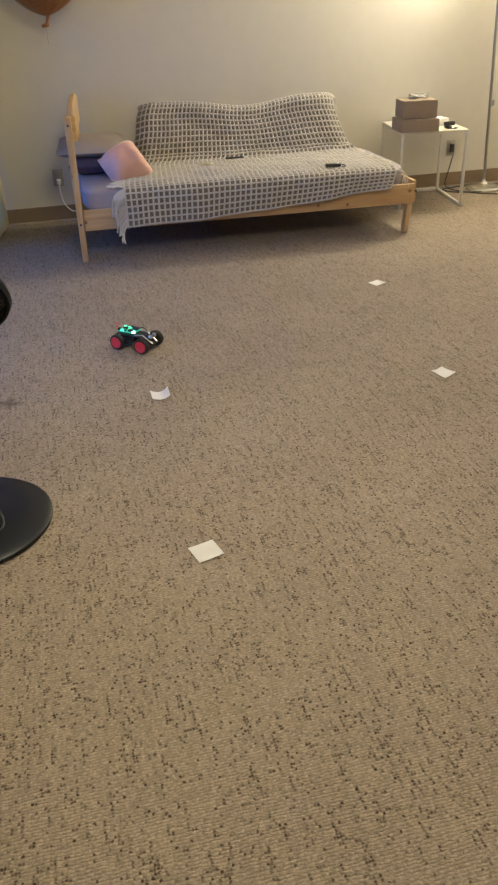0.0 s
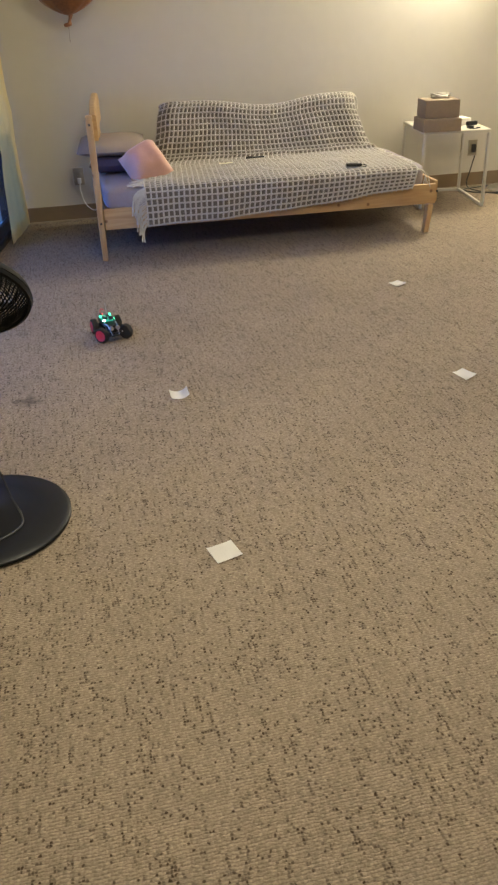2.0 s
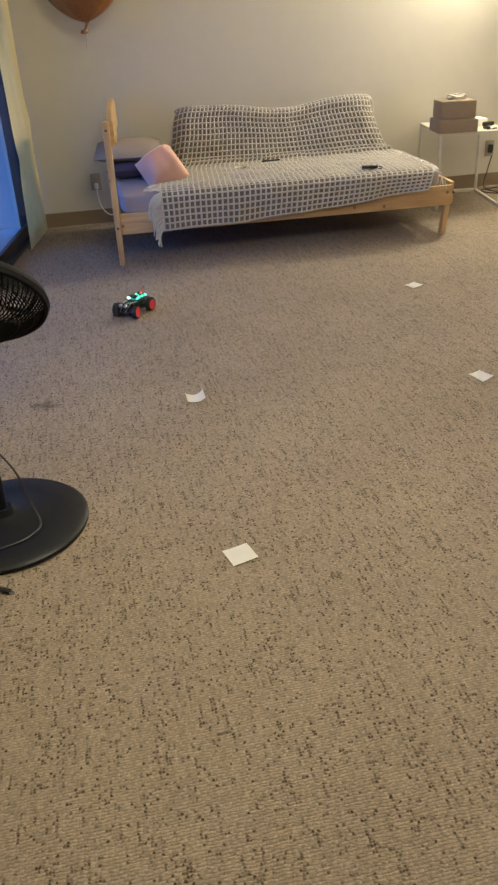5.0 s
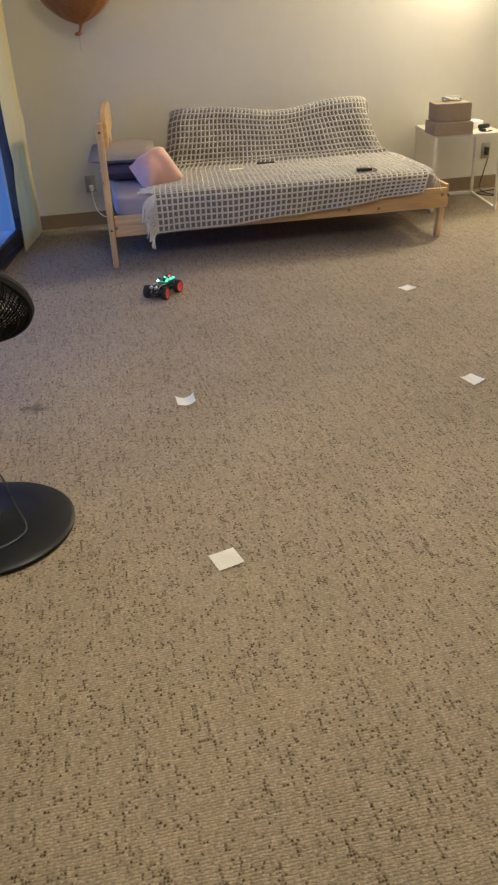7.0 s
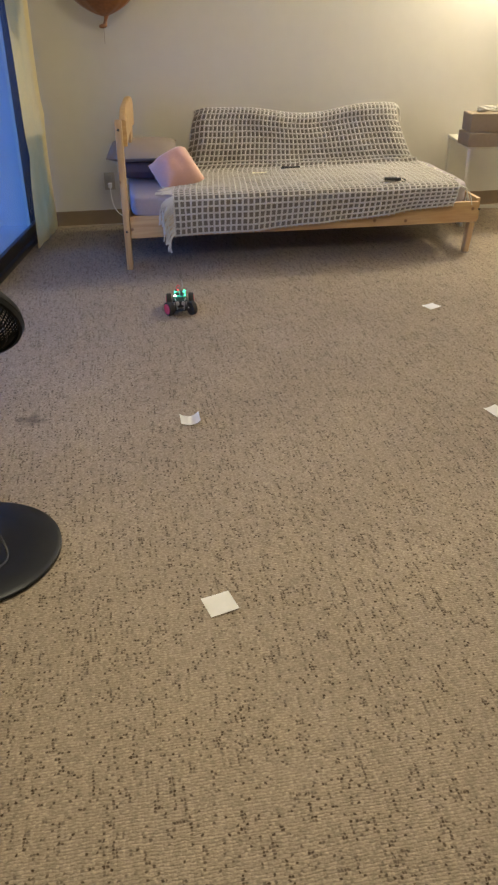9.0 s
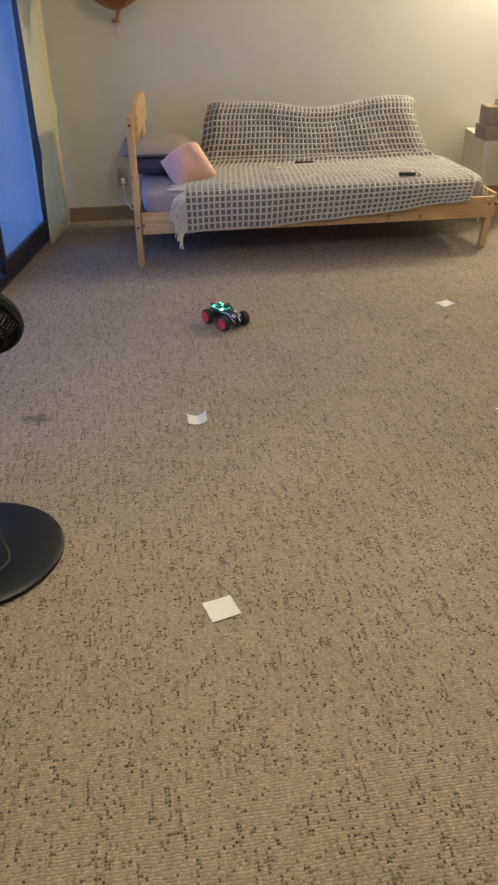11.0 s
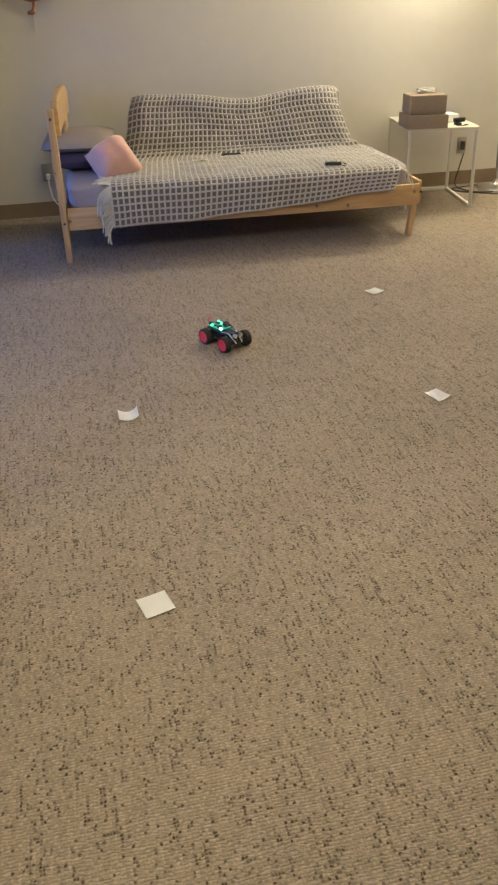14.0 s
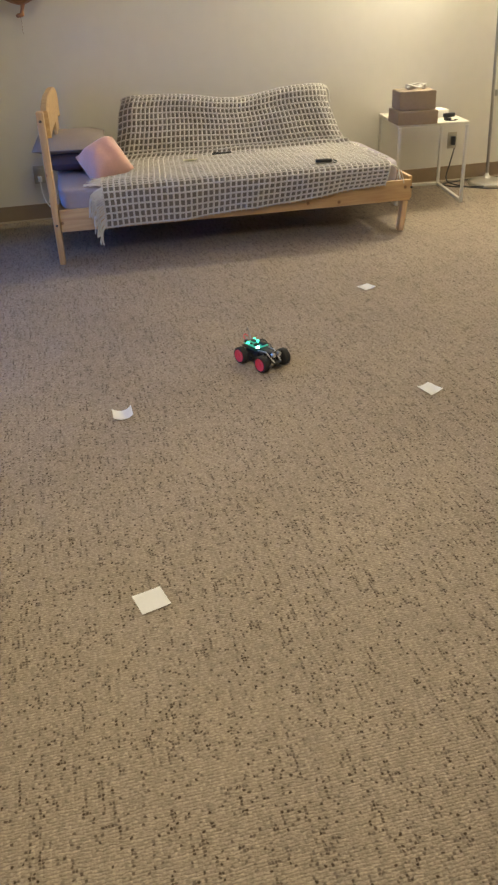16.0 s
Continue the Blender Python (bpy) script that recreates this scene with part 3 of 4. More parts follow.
def on_bed():
    pen = thing("pen", pose(1.09, -0.53, on_throw(1.09, -0.53) + 0.006, 0, 0, 5), "slim black pen lying on the checked throw", "pen")
    part("barrel", tube(B(), [(-0.075, 0, 0), (0.05, 0, 0)], 0.0055), BLACK, pen)
    part("tip", lathe(B(), [(0.0055, 0), (0.002, 0.018), (0.001, 0.022)], 10, pose(0.05, 0, 0, 0, 90, 0)), CHROME, pen)
    part("clip", box(B(), (0.04, 0.003, 0.003), (-0.05, 0, 0.0075)), BLACK, pen)
    ob = part("paper_note", note_mesh(0.09, 0.05, 0.004, 2), CREAM, m=pose(0.855, -0.65, on_throw(0.855, -0.65), 0, 0, -12))
    tagged(ob, "small cream paper slip on the checked throw", "paper")
    rc = thing("remote_control", pose(1.575, -1.07, on_throw(1.575, -1.07), 0, 0, -14), "small black remote control with grey keys on the throw", "remote")
    part("case", box(B(), (0.096, 0.042, 0.018), (0, 0, 0.011), 0.006), BLACK, rc)
    for i in range(4):
        part("key", box(B(), (0.014, 0.026, 0.004), (-0.03 + i * 0.02, 0, 0.0215), 0.0015), CHROME if i == 3 else POLE, rc, "grey key")
    part("strap", tube(B(), smooth_line([(0.055, 0, 0.012), (0.075, -0.01, 0.008), (0.07, -0.03, 0.004), (0.05, -0.035, 0.004)], 5), 0.003, 6), BLACK, rc)


def note_mesh(w, h, curl, seed, n=10):
    bm = B()
    rows = []
    for j in range(n + 1):
        row = []
        for i in range(n + 1):
            u, v = i / n, j / n
            z = 0.0012 + curl * (u ** 3 * 0.9 + 0.7 * (1 - v) ** 3 * u) + curl * 0.5 * (1 - u) ** 4 * v
            if curl > 0.01:
                z = 0.0012 + curl * (2 * u - 1) ** 2 * (0.7 + 0.5 * u + 0.3 * v)
            row.append(bm.verts.new(((u - 0.5) * w, (v - 0.5) * h, z)))
        rows.append(row)
    for a, b in zip(rows, rows[1:]):
        for i in range(n):
            bm.faces.new((a[i], a[i + 1], b[i + 1], b[i]))
    bmesh.ops.solidify(bm, geom=bm.faces[:], thickness=0.0004)
    return bm


def floor_notes():
    for x, y, turn, wide, size, curl, word in ((0.107, -4.127, 14, 0.077, 0.077, 0.002, "flat"), (0.14, -3.096, 0, 0.071, 0.071, 0.0125, "curled"), (1.465, -2.088, 20, 0.068, 0.07, 0.004, "flat"), (1.27, -3.246, 17, 0.056, 0.082, 0.008, "slightly lifted")):
        ob = part("paper_note", note_mesh(wide, size, curl, 1), PAPER, m=pose(x, y, 0.003, 0, 0, turn))
        tagged(ob, f"{word} square white paper note lying on the carpet", "paper note", "square paper notes on the carpet")


# ---- the table corner ----
def outlet(x, z, dark):
    ob = thing("wall_outlet", pose(x, -0.001, z), "beige wall outlet with a plug in it, low on the wall", "outlet", "wall outlets")
    part("plate", box(B(), (0.072, 0.006, 0.115), (0, -0.002, 0), 0.003), PLATE, ob)
    for dz in (-0.026, 0.026):
        part("socket", box(B(), (0.034, 0.004, 0.03), (0, -0.0065, dz), 0.0015), PLATE, ob)
    part("plug", box(B(), (0.026, 0.03, 0.034 if not dark else 0.06), (0, -0.0225, -0.026 if not dark else 0.0), 0.005), BLACK if dark else CORD, ob)


def side_table():
    T = pose(2.715, -0.655, 0, 0, 0, -9)
    w, d, h = 0.47, 0.57, 0.518
    tb = thing("side_table", T, "small white side table with square tube sled legs", "table")
    part("tabletop", box(B(), (w, d, 0.018), (-w / 2, d / 2, h - 0.009), 0.003), TOP, tb)
    for x in (-0.011, -w + 0.011):
        for y in (0.011, d - 0.011):
            part("leg", box(B(), (0.02, 0.02, h - 0.04), (x, y, 0.02 + (h - 0.04) / 2), 0.002), WHITE, tb)
        part("floor_bar", box(B(), (0.02, d, 0.02), (x, d / 2, 0.01), 0.002), WHITE, tb)
    part("cross_bar", box(B(), (w - 0.044, 0.02, 0.02), (-w / 2, d - 0.011, h - 0.03), 0.002), WHITE, tb)
    part("floor_bar", box(B(), (w - 0.044, 0.02, 0.02), (-w / 2, d - 0.011, 0.01), 0.002), WHITE, tb)
    lo = thing("cardboard_box", T @ pose(-0.362, 0.075, h + 0.001, 0, 0, 3), "flat brown cardboard box on the side table", "cardboard box")
    carton(lo, 0.265, 0.22, 0.082)
    up = thing("cardboard_box", T @ pose(-0.357, 0.095, h + 0.0855, 0, 0, 2), "brown cardboard carton stacked on a flatter one", "cardboard box")
    carton(up, 0.238, 0.19, 0.112)
    coil = thing("cable_coil", T @ pose(-0.34, 0.12, h + 0.1985, 0, 0, 10), "small grey coil of thin cable on top of the carton", "cable")
    rng = random.Random(9)
    for k in range(5):
        a, b, z = rng.uniform(0.055, 0.075), rng.uniform(0.03, 0.05), 0.005 + 0.005 * k
        ring = [(a * math.cos(q) + rng.uniform(-0.004, 0.004), b * math.sin(q), z + 0.004 * math.sin(3 * q + k)) for q in (2 * math.pi * i / 24 for i in range(24))]
        part("loop", tube(B(), ring, 0.0035, 6, True), CORD if k == 2 else POLE, coil)
    pk = part("paper_pack", box(B(), (0.085, 0.12, 0.05), (0, 0, 0.025), 0.006), PAPER, m=T @ pose(-0.13, 0.27, h + 0.001, 0, 0, 12))
    tagged(pk, "small white paper packet on the side table", "packet")
    dv = thing("webcam", T @ pose(-0.115, 0.09, h + 0.001, 0, 0, 24), "small black device with a coiled lead on the side table", "device")
    part("body", box(B(), (0.085, 0.03, 0.028), (0, 0, 0.031), 0.008), BLACK, dv)
    part("foot", box(B(), (0.03, 0.045, 0.016), (-0.01, 0, 0.008), 0.004), BLACK, dv)
    part("lead", tube(B(), smooth_line([(-0.04, 0, 0.025), (-0.05, -0.03, 0.006), (-0.01, -0.06, 0.004), (0.04, -0.045, 0.004), (0.02, -0.03, 0.004)], 6), 0.0028, 6), BLACK, dv)


def carton(parent, w, d, h):
    """A closed carton: walls, two top flaps with a seam, a strip of tape."""
    part("body", box(B(), (w, d, h - 0.004), (0, 0, h / 2 - 0.002), 0.004), CARD, parent)
    for s in (-1, 1):
        part("flap", box(B(), (w - 0.004, d / 2 - 0.003, 0.003), (0, s * d / 4, h - 0.0025), 0.001), CARD, parent)


def floor_lamp():
    fl = thing("floor_lamp", pose(LAMP_AT[0], LAMP_AT[1], 0), "brushed grey torchiere floor lamp with a round base", "floor lamp")
    part("base", lathe(B(), [(0.135, 0.001), (0.137, 0.012), (0.13, 0.022), (0.09, 0.034), (0.03, 0.044), (0.016, 0.06), (0.012, 0.075)], 48), CHROME, fl, "heavy round brushed-metal base")
    part("pole", tube(B(), [(0, 0, 0.07), (-0.03, 0, 0.9), (-0.06, 0, 1.73)], 0.0115, 14), POLE, fl)
    part("collar", lathe(B(), [(0.014, -0.02), (0.015, 0.0), (0.014, 0.02)], 16, pose(0.002, 0, 0.62)), POLE, fl)
    bm = B()
    prof = [(0.02, 1.735), (0.05, 1.742), (0.082, 1.758), (0.1, 1.78), (0.096, 1.782), (0.078, 1.763), (0.046, 1.749), (0.01, 1.744)]
    lathe(bm, prof, 40, pose(-0.06, 0, 0))
    part("bowl", bm, POLE, fl, "shallow grey metal bowl")
    part("bulb", lathe(B(), [(0.012, 1.75), (0.014, 1.775), (0.026, 1.795), (0.03, 1.81), (0.022, 1.83), (0.004, 1.838)], 20, pose(-0.06, 0, 0)), SHADE, fl, "lit frosted bulb")
    cable = part("lamp_cable", tube(B(), smooth_line([(2.93, -0.05, 0.24), (2.9, -0.06, 0.14), (2.87, -0.08, 0.03), (2.9, -0.2, 0.008), (3.02, -0.36, 0.007), (3.2, -0.44, 0.007), (3.32, -0.38, 0.007), (3.22, -0.33, 0.008), (3.0, -0.3, 0.008), (2.86, -0.24, 0.007), (2.82, -0.13, 0.007), (2.92, -0.09, 0.007), (3.1, -0.06, 0.007), (3.4, -0.1, 0.007), (3.7, -0.07, 0.007)], 8), 0.0042, 7), BLACK)
    tagged(cable, "black power cable looped on the carpet by the lamp", "cable")
    cable = part("charging_cord", tube(B(), smooth_line([(-0.07, -0.04, 0.262), (-0.068, -0.05, 0.2), (-0.05, -0.08, 0.13), (0.0, -0.13, 0.09), (0.06, -0.17, 0.12), (0.09, -0.18, 0.2)], 8), 0.0034, 7), CORD)
    tagged(cable, "thin white cord running from the outlet to the daybed", "cable")


def ceiling_light():
    cl = thing("ceiling_light", pose(*CEILING_LIGHT_AT, H), "round white globe ceiling light on a short stem, switched on", "ceiling light")
    part("pan", lathe(B(), [(0.06, -0.03), (0.075, -0.02), (0.075, -0.001)], 40), WHITE, cl)
    part("stem", tube(B(), [(0, 0, -0.028), (0, 0, -0.09)], 0.012, 12), WHITE, cl)


def balloon():
    bl = thing("foil_balloon", pose(-0.012, -0.38, 1.248), "orange-brown foil balloon with a knotted neck and short ribbon", "balloon")
    bm = B()
    n, s = 56, 28
    rings = []
    for j in range(s + 1):
        a = math.pi * j / s
        z, r = -math.cos(a) * 0.265, math.sin(a)
        ring = []
        for i in range(n):
            q = 2 * math.pi * i / n
            pleat = 1 + 0.05 * math.sin(q * 11) * (1 - r) ** 0.5
            rr = 0.25 * (r ** (1.4 if z < 0 else 0.95)) * pleat
            ring.append(bm.verts.new((rr * math.cos(q), rr * 0.72 * math.sin(q), z + 0.31)))
        rings.append(ring)
    for a, b in zip(rings, rings[1:]):
        for i in range(n):
            bm.faces.new((a[i], a[(i + 1) % n], b[(i + 1) % n], b[i]))
    bmesh.ops.remove_doubles(bm, verts=bm.verts[:], dist=1e-5)
    part("skin", bm, FOIL, bl)
    bm = B()
    tube(bm, smooth_line([(0.02, 0, 0.085), (0.012, 0, 0.05), (0.004, 0, 0.02), (0.0, 0, 0.0)], 5), [0.045, 0.034, 0.026, 0.02, 0.016, 0.014, 0.012, 0.011, 0.01, 0.009, 0.009, 0.01, 0.011, 0.012, 0.012, 0.012][:16], 12)
    part("neck", bm, FOIL, bl)
    part("knot", soft_box((0.05, 0.03, 0.024), 2.6, rough=0.004, n=12), FOIL, bl, "dark rolled knot", m=pose(-0.012, 0, -0.003, 0, -8, 0))
    part("ribbon", tube(B(), smooth_line([(-0.01, 0, -0.01), (-0.008, 0, -0.05), (-0.011, 0, -0.075), (-0.008, 0, -0.1)], 5), 0.0012, 5), CARD, bl)
    part("thread", tube(B(), [(0, 0, 0.57), (0, 0, H - 1.252)], 0.001, 5), CORD, bl)


# ---- the fan ----
def pedestal_fan():
    F = pose(-0.548, -3.79, 0)
    fan = thing("pedestal_fan", F, "black pedestal fan with a round base and wire mesh head", "fan")
    part("base", lathe(B(), [(0.236, 0.001), (0.248, 0.007), (0.248, 0.016), (0.236, 0.024), (0.16, 0.031), (0.06, 0.038), (0.035, 0.05), (0.028, 0.07)], 72), GLOSS, fan, "wide round satin black base")
    part("pole", tube(B(), [(0, 0, 0.06), (0, 0, 0.3), (0, 0, 0.6)], 0.017, 18), GLOSS, fan)
    part("collar", lathe(B(), [(0.022, 0.27), (0.025, 0.28), (0.025, 0.31), (0.02, 0.32)], 20), BLACK, fan)
    N = pose(0.014, 0.0, 0.705, -46, 10, 0)
    part("motor", lathe(B(), [(0.03, -0.13), (0.055, -0.11), (0.06, -0.05), (0.05, -0.01)], 28, N), GLOSS, fan)
    bm = B()
    R = 0.222
    for r, z, rad in ((R, 0.0, 0.008), (R * 0.985, 0.012, 0.003), (R * 0.985, -0.012, 0.003), (0.15, 0.0545, 0.002), (0.15, -0.0545, 0.002), (0.19, 0.031, 0.002), (0.19, -0.031, 0.002)):
        tube(bm, [N @ Vector((r * math.cos(a), r * math.sin(a), z)) for a in (2 * math.pi * i / 64 for i in range(64))], rad, 6, True)
    part("rim", bm, MATTE, fan)
    bm = B()
    hoops = [[bm.verts.new(N @ Vector((r * math.cos(a), r * math.sin(a), z))) for a in (2 * math.pi * i / 72 for i in range(72))] for r, z in ((R - 0.004, -0.016), (R + 0.003, -0.014), (R + 0.0075, 0.0), (R + 0.003, 0.014), (R - 0.004, 0.016), (R - 0.003, 0.0))]
    for one, two in zip(hoops, hoops[1:] + hoops[:1]):
        for i in range(72):
            bm.faces.new((one[i], one[(i + 1) % 72], two[(i + 1) % 72], two[i]))
    part("band", bm, MATTE, fan, "smooth black band round the grille")
    for side, name in ((1, "front_grille"), (-1, "rear_grille")):
        bm = B()
        for k in range(76):
            pts = []
            for j in range(7):
                s = j / 6
                a = 2 * math.pi * k / 76 + 0.7 * s * side
                r = 0.04 + (R - 0.04) * s
                z = side * 0.07 * (1 - s ** 3)
                pts.append(N @ Vector((r * math.cos(a), r * math.sin(a), z)))
            tube(bm, pts, 0.0023, 4)
        part(name, bm, MATTE, fan, "radial black wire grille", kind="stuff")
    part("hub_cap", lathe(B(), [(0.05, 0.062), (0.05, 0.072), (0.03, 0.08), (0.005, 0.081)], 28, N), BLACK, fan)
    for k in range(5):
        bm = B()
        rows = []
        for i in range(9):
            s = i / 8
            r = 0.045 + 0.15 * s
            row = []
            for j in range(7):
                q = j / 6 - 0.5
                a = 2 * math.pi * k / 5 + q * (0.5 + 0.28 * math.sin(math.pi * s)) + 0.25 * s
                row.append(bm.verts.new(N @ Vector((r * math.cos(a), r * math.sin(a), 0.045 * q))))
            rows.append(row)
        for a, b in zip(rows, rows[1:]):
            for i in range(6):
                bm.faces.new((a[i], a[i + 1], b[i + 1], b[i]))
        bmesh.ops.solidify(bm, geom=bm.faces[:], thickness=0.003)
        part("blade", bm, MATTE, fan)
    part("cable", tube(B(), smooth_line([(-0.03, 0.02, 0.28), (0.01, 0.03, 0.25), (0.06, 0.0, 0.18), (0.085, -0.03, 0.1), (0.11, -0.07, 0.043), (0.09, -0.12, 0.036), (0.02, -0.16, 0.034), (-0.1, -0.17, 0.034), (-0.22, -0.17, 0.028), (-0.3, -0.2, 0.006)], 8), 0.0032, 7), BLACK, fan)
    pl = thing("power_plug", pose(-0.535, -4.115, 0.002, 0, 0, -35), "black plug end lying on the carpet", "plug")
    part("body", box(B(), (0.04, 0.014, 0.011), (0, 0, 0.006), 0.003), BLACK, pl)
    for sy in (-1, 1):
        part("prong", box(B(), (0.014, 0.002, 0.005), (0.026, sy * 0.004, 0.006), 0.0005), CHROME, pl, "metal prong")
    part("lead", tube(B(), smooth_line([(-0.02, 0, 0.01), (-0.08, 0.0, 0.006), (-0.16, 0.04, 0.005), (-0.26, 0.03, 0.005)], 6), 0.0035, 6), BLACK, pl)


# ---- the robot car ----
WHEELBASE, TRACK, RADIUS = 0.13, 0.112, 0.0335
# seconds, place on the carpet, heading in degrees
CAR = [
    (0, 0.122, -2.553, -43), (0.5, 0.068, -2.508, -44), (1, 0.014, -2.468, -49), (1.5, -0.038, -2.425, -61),
    (2, -0.068, -2.360, -78), (2.5, -0.089, -2.268, -90), (3, -0.098, -2.195, -99), (3.5, -0.092, -2.145, -112),
    (4, -0.076, -2.089, -125), (6.5, 0.159, -1.814, -131), (7, 0.213, -1.735, -129), (7.5, 0.245, -1.728, -119),
    (8, 0.226, -1.785, -112), (8.5, 0.216, -1.835, -104), (9, 0.222, -1.876, -94), (9.5, 0.25, -1.955, -86),
    (9.7, 0.26, -1.982, -80), (11.8, 0.444, -2.240, -60), (12, 0.463, -2.269, -61), (12.5, 0.503, -2.334, -63),
    (13, 0.539, -2.408, -63), (13.5, 0.576, -2.471, -63), (14, 0.613, -2.532, -63), (14.5, 0.646, -2.602, -64),
    (15, 0.678, -2.667, -64), (15.5, 0.709, -2.737, -64), (16, 0.738, -2.807, -64),
]


def robot_car():
    t, x, y, a = CAR[0]
    car = thing("robot_car", pose(x, y, 0, 0, 0, a), "small four-wheeled robot car with red hubs and glowing green lights", "robot car")
    bm = box(B(), (0.135, 0.078, 0.004), (-0.035, 0, 0.032), 0.0015)
    part("lower_plate", box(bm, (0.07, 0.04, 0.0036), (0.066, 0, 0.032), 0.0015), BLACK, car)
    part("upper_plate", box(B(), (0.135, 0.066, 0.003), (-0.022, 0, 0.062), 0.001), BLACK, car)
    for sx in (-0.07, 0.045):
        for sy in (-0.03, 0.03):
            part("standoff", tube(B(), [(sx, sy, 0.034), (sx, sy, 0.0605)], 0.003, 6), CHROME, car)
    part("battery_box", box(B(), (0.075, 0.055, 0.022), (-0.03, 0, 0.0455), 0.003), BLACK, car)
    board = part("circuit_board", box(B(), (0.088, 0.058, 0.003), (-0.036, 0, 0.0735), 0.0008), PCB, car, "green circuit board with the glow of its lights put into its material")
    for px, py, sx, sy, h in ((-0.06, 0.01, 0.022, 0.016, 0.006), (-0.02, -0.012, 0.012, 0.02, 0.009), (-0.045, -0.016, 0.01, 0.01, 0.005), (-0.075, -0.018, 0.014, 0.011, 0.011)):
        part("chip", box(B(), (sx, sy, h), (px, py, 0.0752 + h / 2), 0.0008), BLACK, board)
    for px, py, mat in ((-0.05, 0.02, LED), (-0.03, 0.012, LED), (0.004, -0.024, LEDHOT), (-0.074, 0.024, LED), (-0.06, -0.022, LED), (-0.008, 0.022, LED)):
        part("led", lathe(B(), [(0.007, 0.0), (0.007, 0.003), (0.0045, 0.0065), (0.001, 0.0076)], 12, pose(px, py, 0.0752)), mat, board, "glowing green light")
    part("led", lathe(B(), [(0.006, 0.0), (0.006, 0.004), (0.002, 0.007)], 12, pose(-0.088, -0.01, 0.0752)), REDLED, board, "glowing red light")
    # head with the two-eyed distance sensor
    part("servo", box(B(), (0.024, 0.024, 0.03), (0.058, 0, 0.052), 0.002), BLACK, car)
    part("bracket", box(B(), (0.005, 0.044, 0.02), (0.078, 0, 0.066), 0.001), BLACK, car, "dark sensor bracket")
    for sy in (-0.014, 0.014):
        part("sensor_eye", lathe(B(), [(0.009, 0.0), (0.009, 0.012), (0.007, 0.0125), (0.006, 0.010)], 18, pose(0.081, sy, 0.066, 0, 90, 0)), CHROME, car, "silver sensor eye")
    for sy in (-1, 1):
        part("strut", tube(B(), [(0.008, sy * 0.027, 0.066), (0.05, sy * 0.022, 0.07), (0.096, sy * 0.016, 0.037)], 0.0026, 6), CHROME, car, "bright metal strut")
    part("cell_cap", soft_box((0.034, 0.022, 0.014), 3.0, rough=0.001, n=10), BLACK, car, "rounded black cover", m=pose(-0.008, 0.012, 0.0835))
    part("steering_link", tube(B(), [(0.062, -0.05, 0.036), (0.066, 0.05, 0.036)], 0.0028, 6), CHROME, car)
    part("wire", tube(B(), smooth_line([(-0.085, -0.012, 0.078), (-0.096, -0.014, 0.09), (-0.1, -0.006, 0.1), (-0.09, 0.004, 0.092)], 5), 0.002, 5), RED, car, "red loose wire")
    part("wire", tube(B(), smooth_line([(-0.08, 0.012, 0.078), (-0.098, 0.016, 0.1), (-0.104, 0.014, 0.125)], 5), 0.0016, 5), POLE, car)
    part("wire", tube(B(), smooth_line([(0.0, 0.0, 0.078), (0.03, 0.012, 0.092), (0.055, 0.01, 0.078)], 5), 0.002, 5), BLACK, car)
    wheels = []
    for sx in (-1, 1):
        for sy in (-1, 1):
            at = pose(sx * WHEELBASE / 2, sy * TRACK / 2, RADIUS)
            part("motor", box(B(), (0.05, 0.02, 0.022), (sx * (WHEELBASE / 2 - 0.014), sy * (TRACK / 2 - 0.03), RADIUS), 0.003), BLACK, car)
            w = new("wheel")
            w.parent, w.matrix_basis = car, at
            turn = pose(0, 0, 0, -90 * sy, 0, 0)
            bm = lathe(B(), [(0.024, -0.013), (0.031, -0.0128), (0.0333, -0.009), (0.0335, 0.0), (0.0333, 0.009), (0.031, 0.0128), (0.024, 0.013)], 32, turn)
            for k in range(26):
                a = 2 * math.pi * k / 26
                box(bm, (0.003, 0.0022, 0.022), (turn @ Vector((0.0326 * math.cos(a), 0.0326 * math.sin(a), 0))), turn=turn @ pose(0, 0, 0, 0, 0, math.degrees(a)))
            part("tyre", bm, RUBBER, w, "ribbed black rubber tyre")
            part("rim", lathe(B(), [(0.0255, 0.008), (0.0255, 0.0142), (0.023, 0.0148), (0.0215, 0.0139), (0.009, 0.0137), (0.008, 0.0152), (0.003, 0.0156)], 28, turn), RED, w, "bright red plastic wheel rim")
            part("inner_face", lathe(B(), [(0.0255, -0.0132), (0.006, -0.0115)], 24, turn), RUBBER, w)
            wheels.append((w, at, sx, sy))
    return car, wheels


room()
sliding_door()
balcony()
curtain()
daybed()
mattress()
blanket()
cushions()
on_bed()
floor_notes()
outlet(-0.07, 0.298, False)
outlet(2.93, 0.29, True)
side_table()
floor_lamp()
ceiling_light()
balloon()
pedestal_fan()
car, wheels = robot_car()


# seconds and steering angle of the front wheels
STEER = [(0, 4), (0.5, 16), (1, 34), (4, 40), (4.6, 14), (6.3, 0), (6.9, 4), (7.3, 32), (9.7, 30), (11, 4), (16, 0)]


def steering(t):
    i = max(j for j in range(len(STEER) - 1) if STEER[j][0] <= t)
    (t0, a), (t1, b) = STEER[i], STEER[i + 1]
    return a + (b - a) * (t - t0) / (t1 - t0)


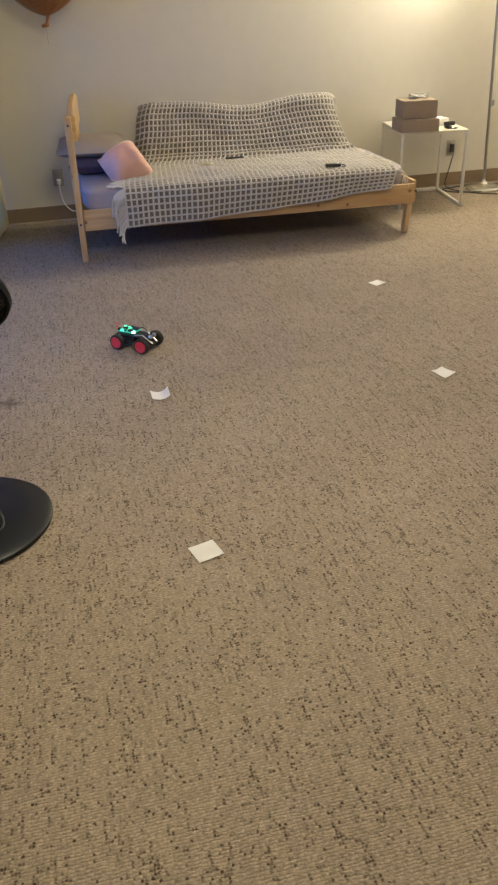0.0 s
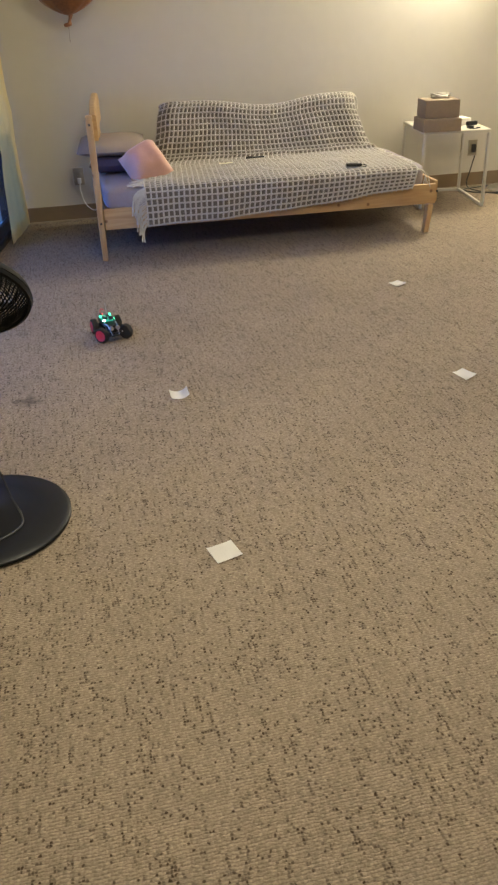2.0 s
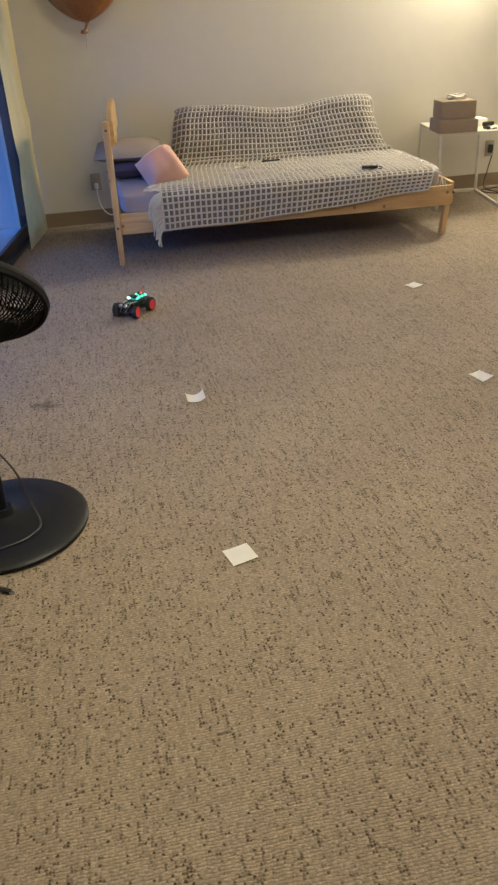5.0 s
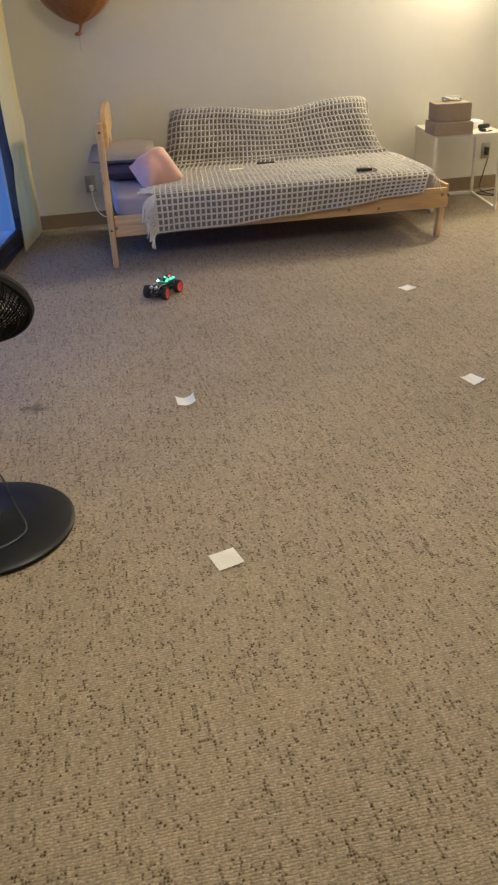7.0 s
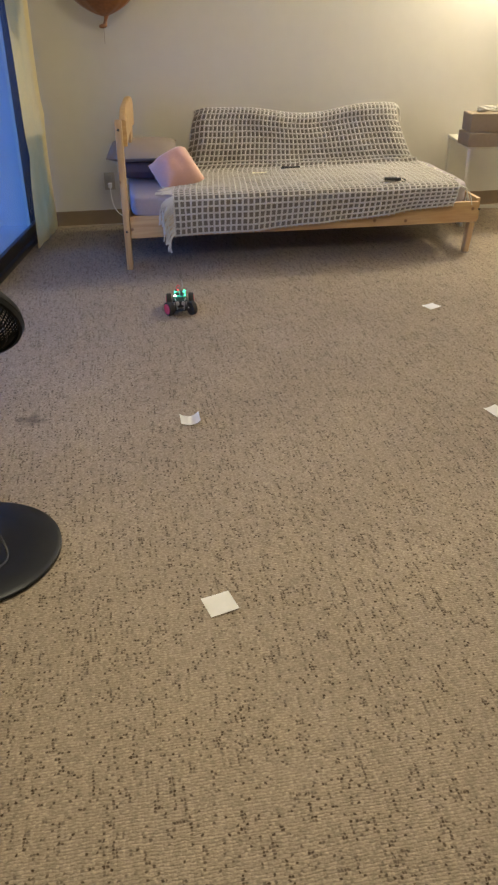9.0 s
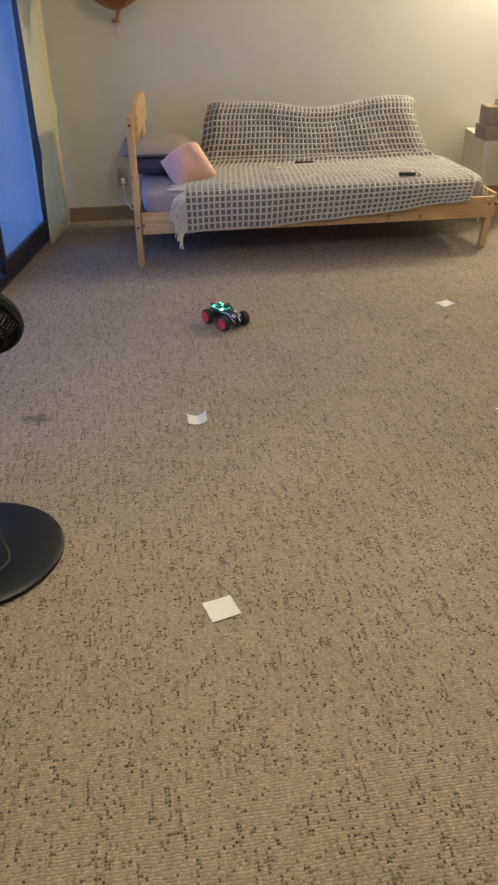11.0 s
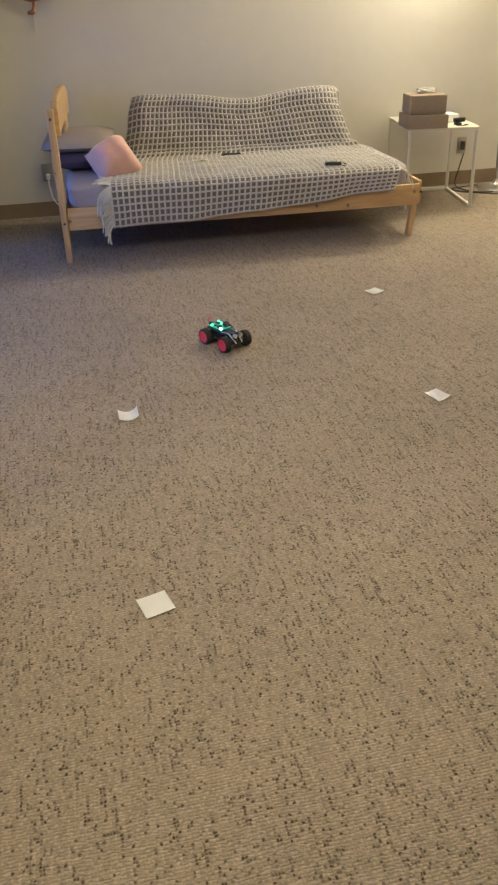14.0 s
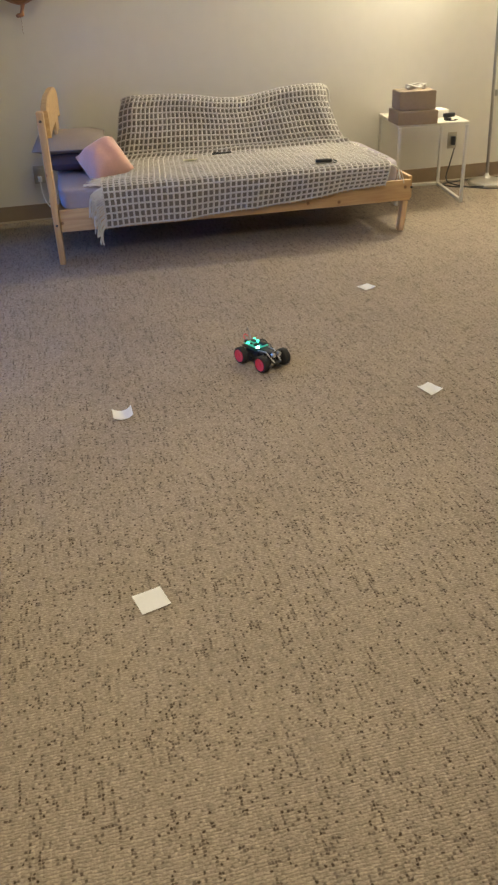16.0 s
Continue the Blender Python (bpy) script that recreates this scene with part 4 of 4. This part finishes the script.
def motions():
    walk(car, [(t, pose(x, y, 0, 0, 0, a)) for t, x, y, a in CAR])
    # each wheel rolls by the way its own hub goes
    for w, at, sx, sy in wheels:
        rows, angle, last = [], 0.0, None
        for k in range(81):
            t = 16.0 * k / 80
            i = max(j for j in range(len(CAR) - 1) if CAR[j][0] <= t)
            a, b = CAR[i], CAR[i + 1]
            s = (t - a[0]) / (b[0] - a[0])
            x, y, turn = (a[n] + (b[n] - a[n]) * s for n in (1, 2, 3))
            now = pose(x, y, 0, 0, 0, turn) @ at.translation
            ahead = Vector((math.cos(radians(turn)), math.sin(radians(turn)), 0))
            if last is not None:
                angle += (now - last).dot(ahead) / RADIUS
            last = now
            rows.append((t, at @ pose(0, 0, 0, 0, 0, steering(t) if sx > 0 else 0) @ pose(0, 0, 0, 0, math.degrees(angle), 0)))
        walk(w, rows)


motions()
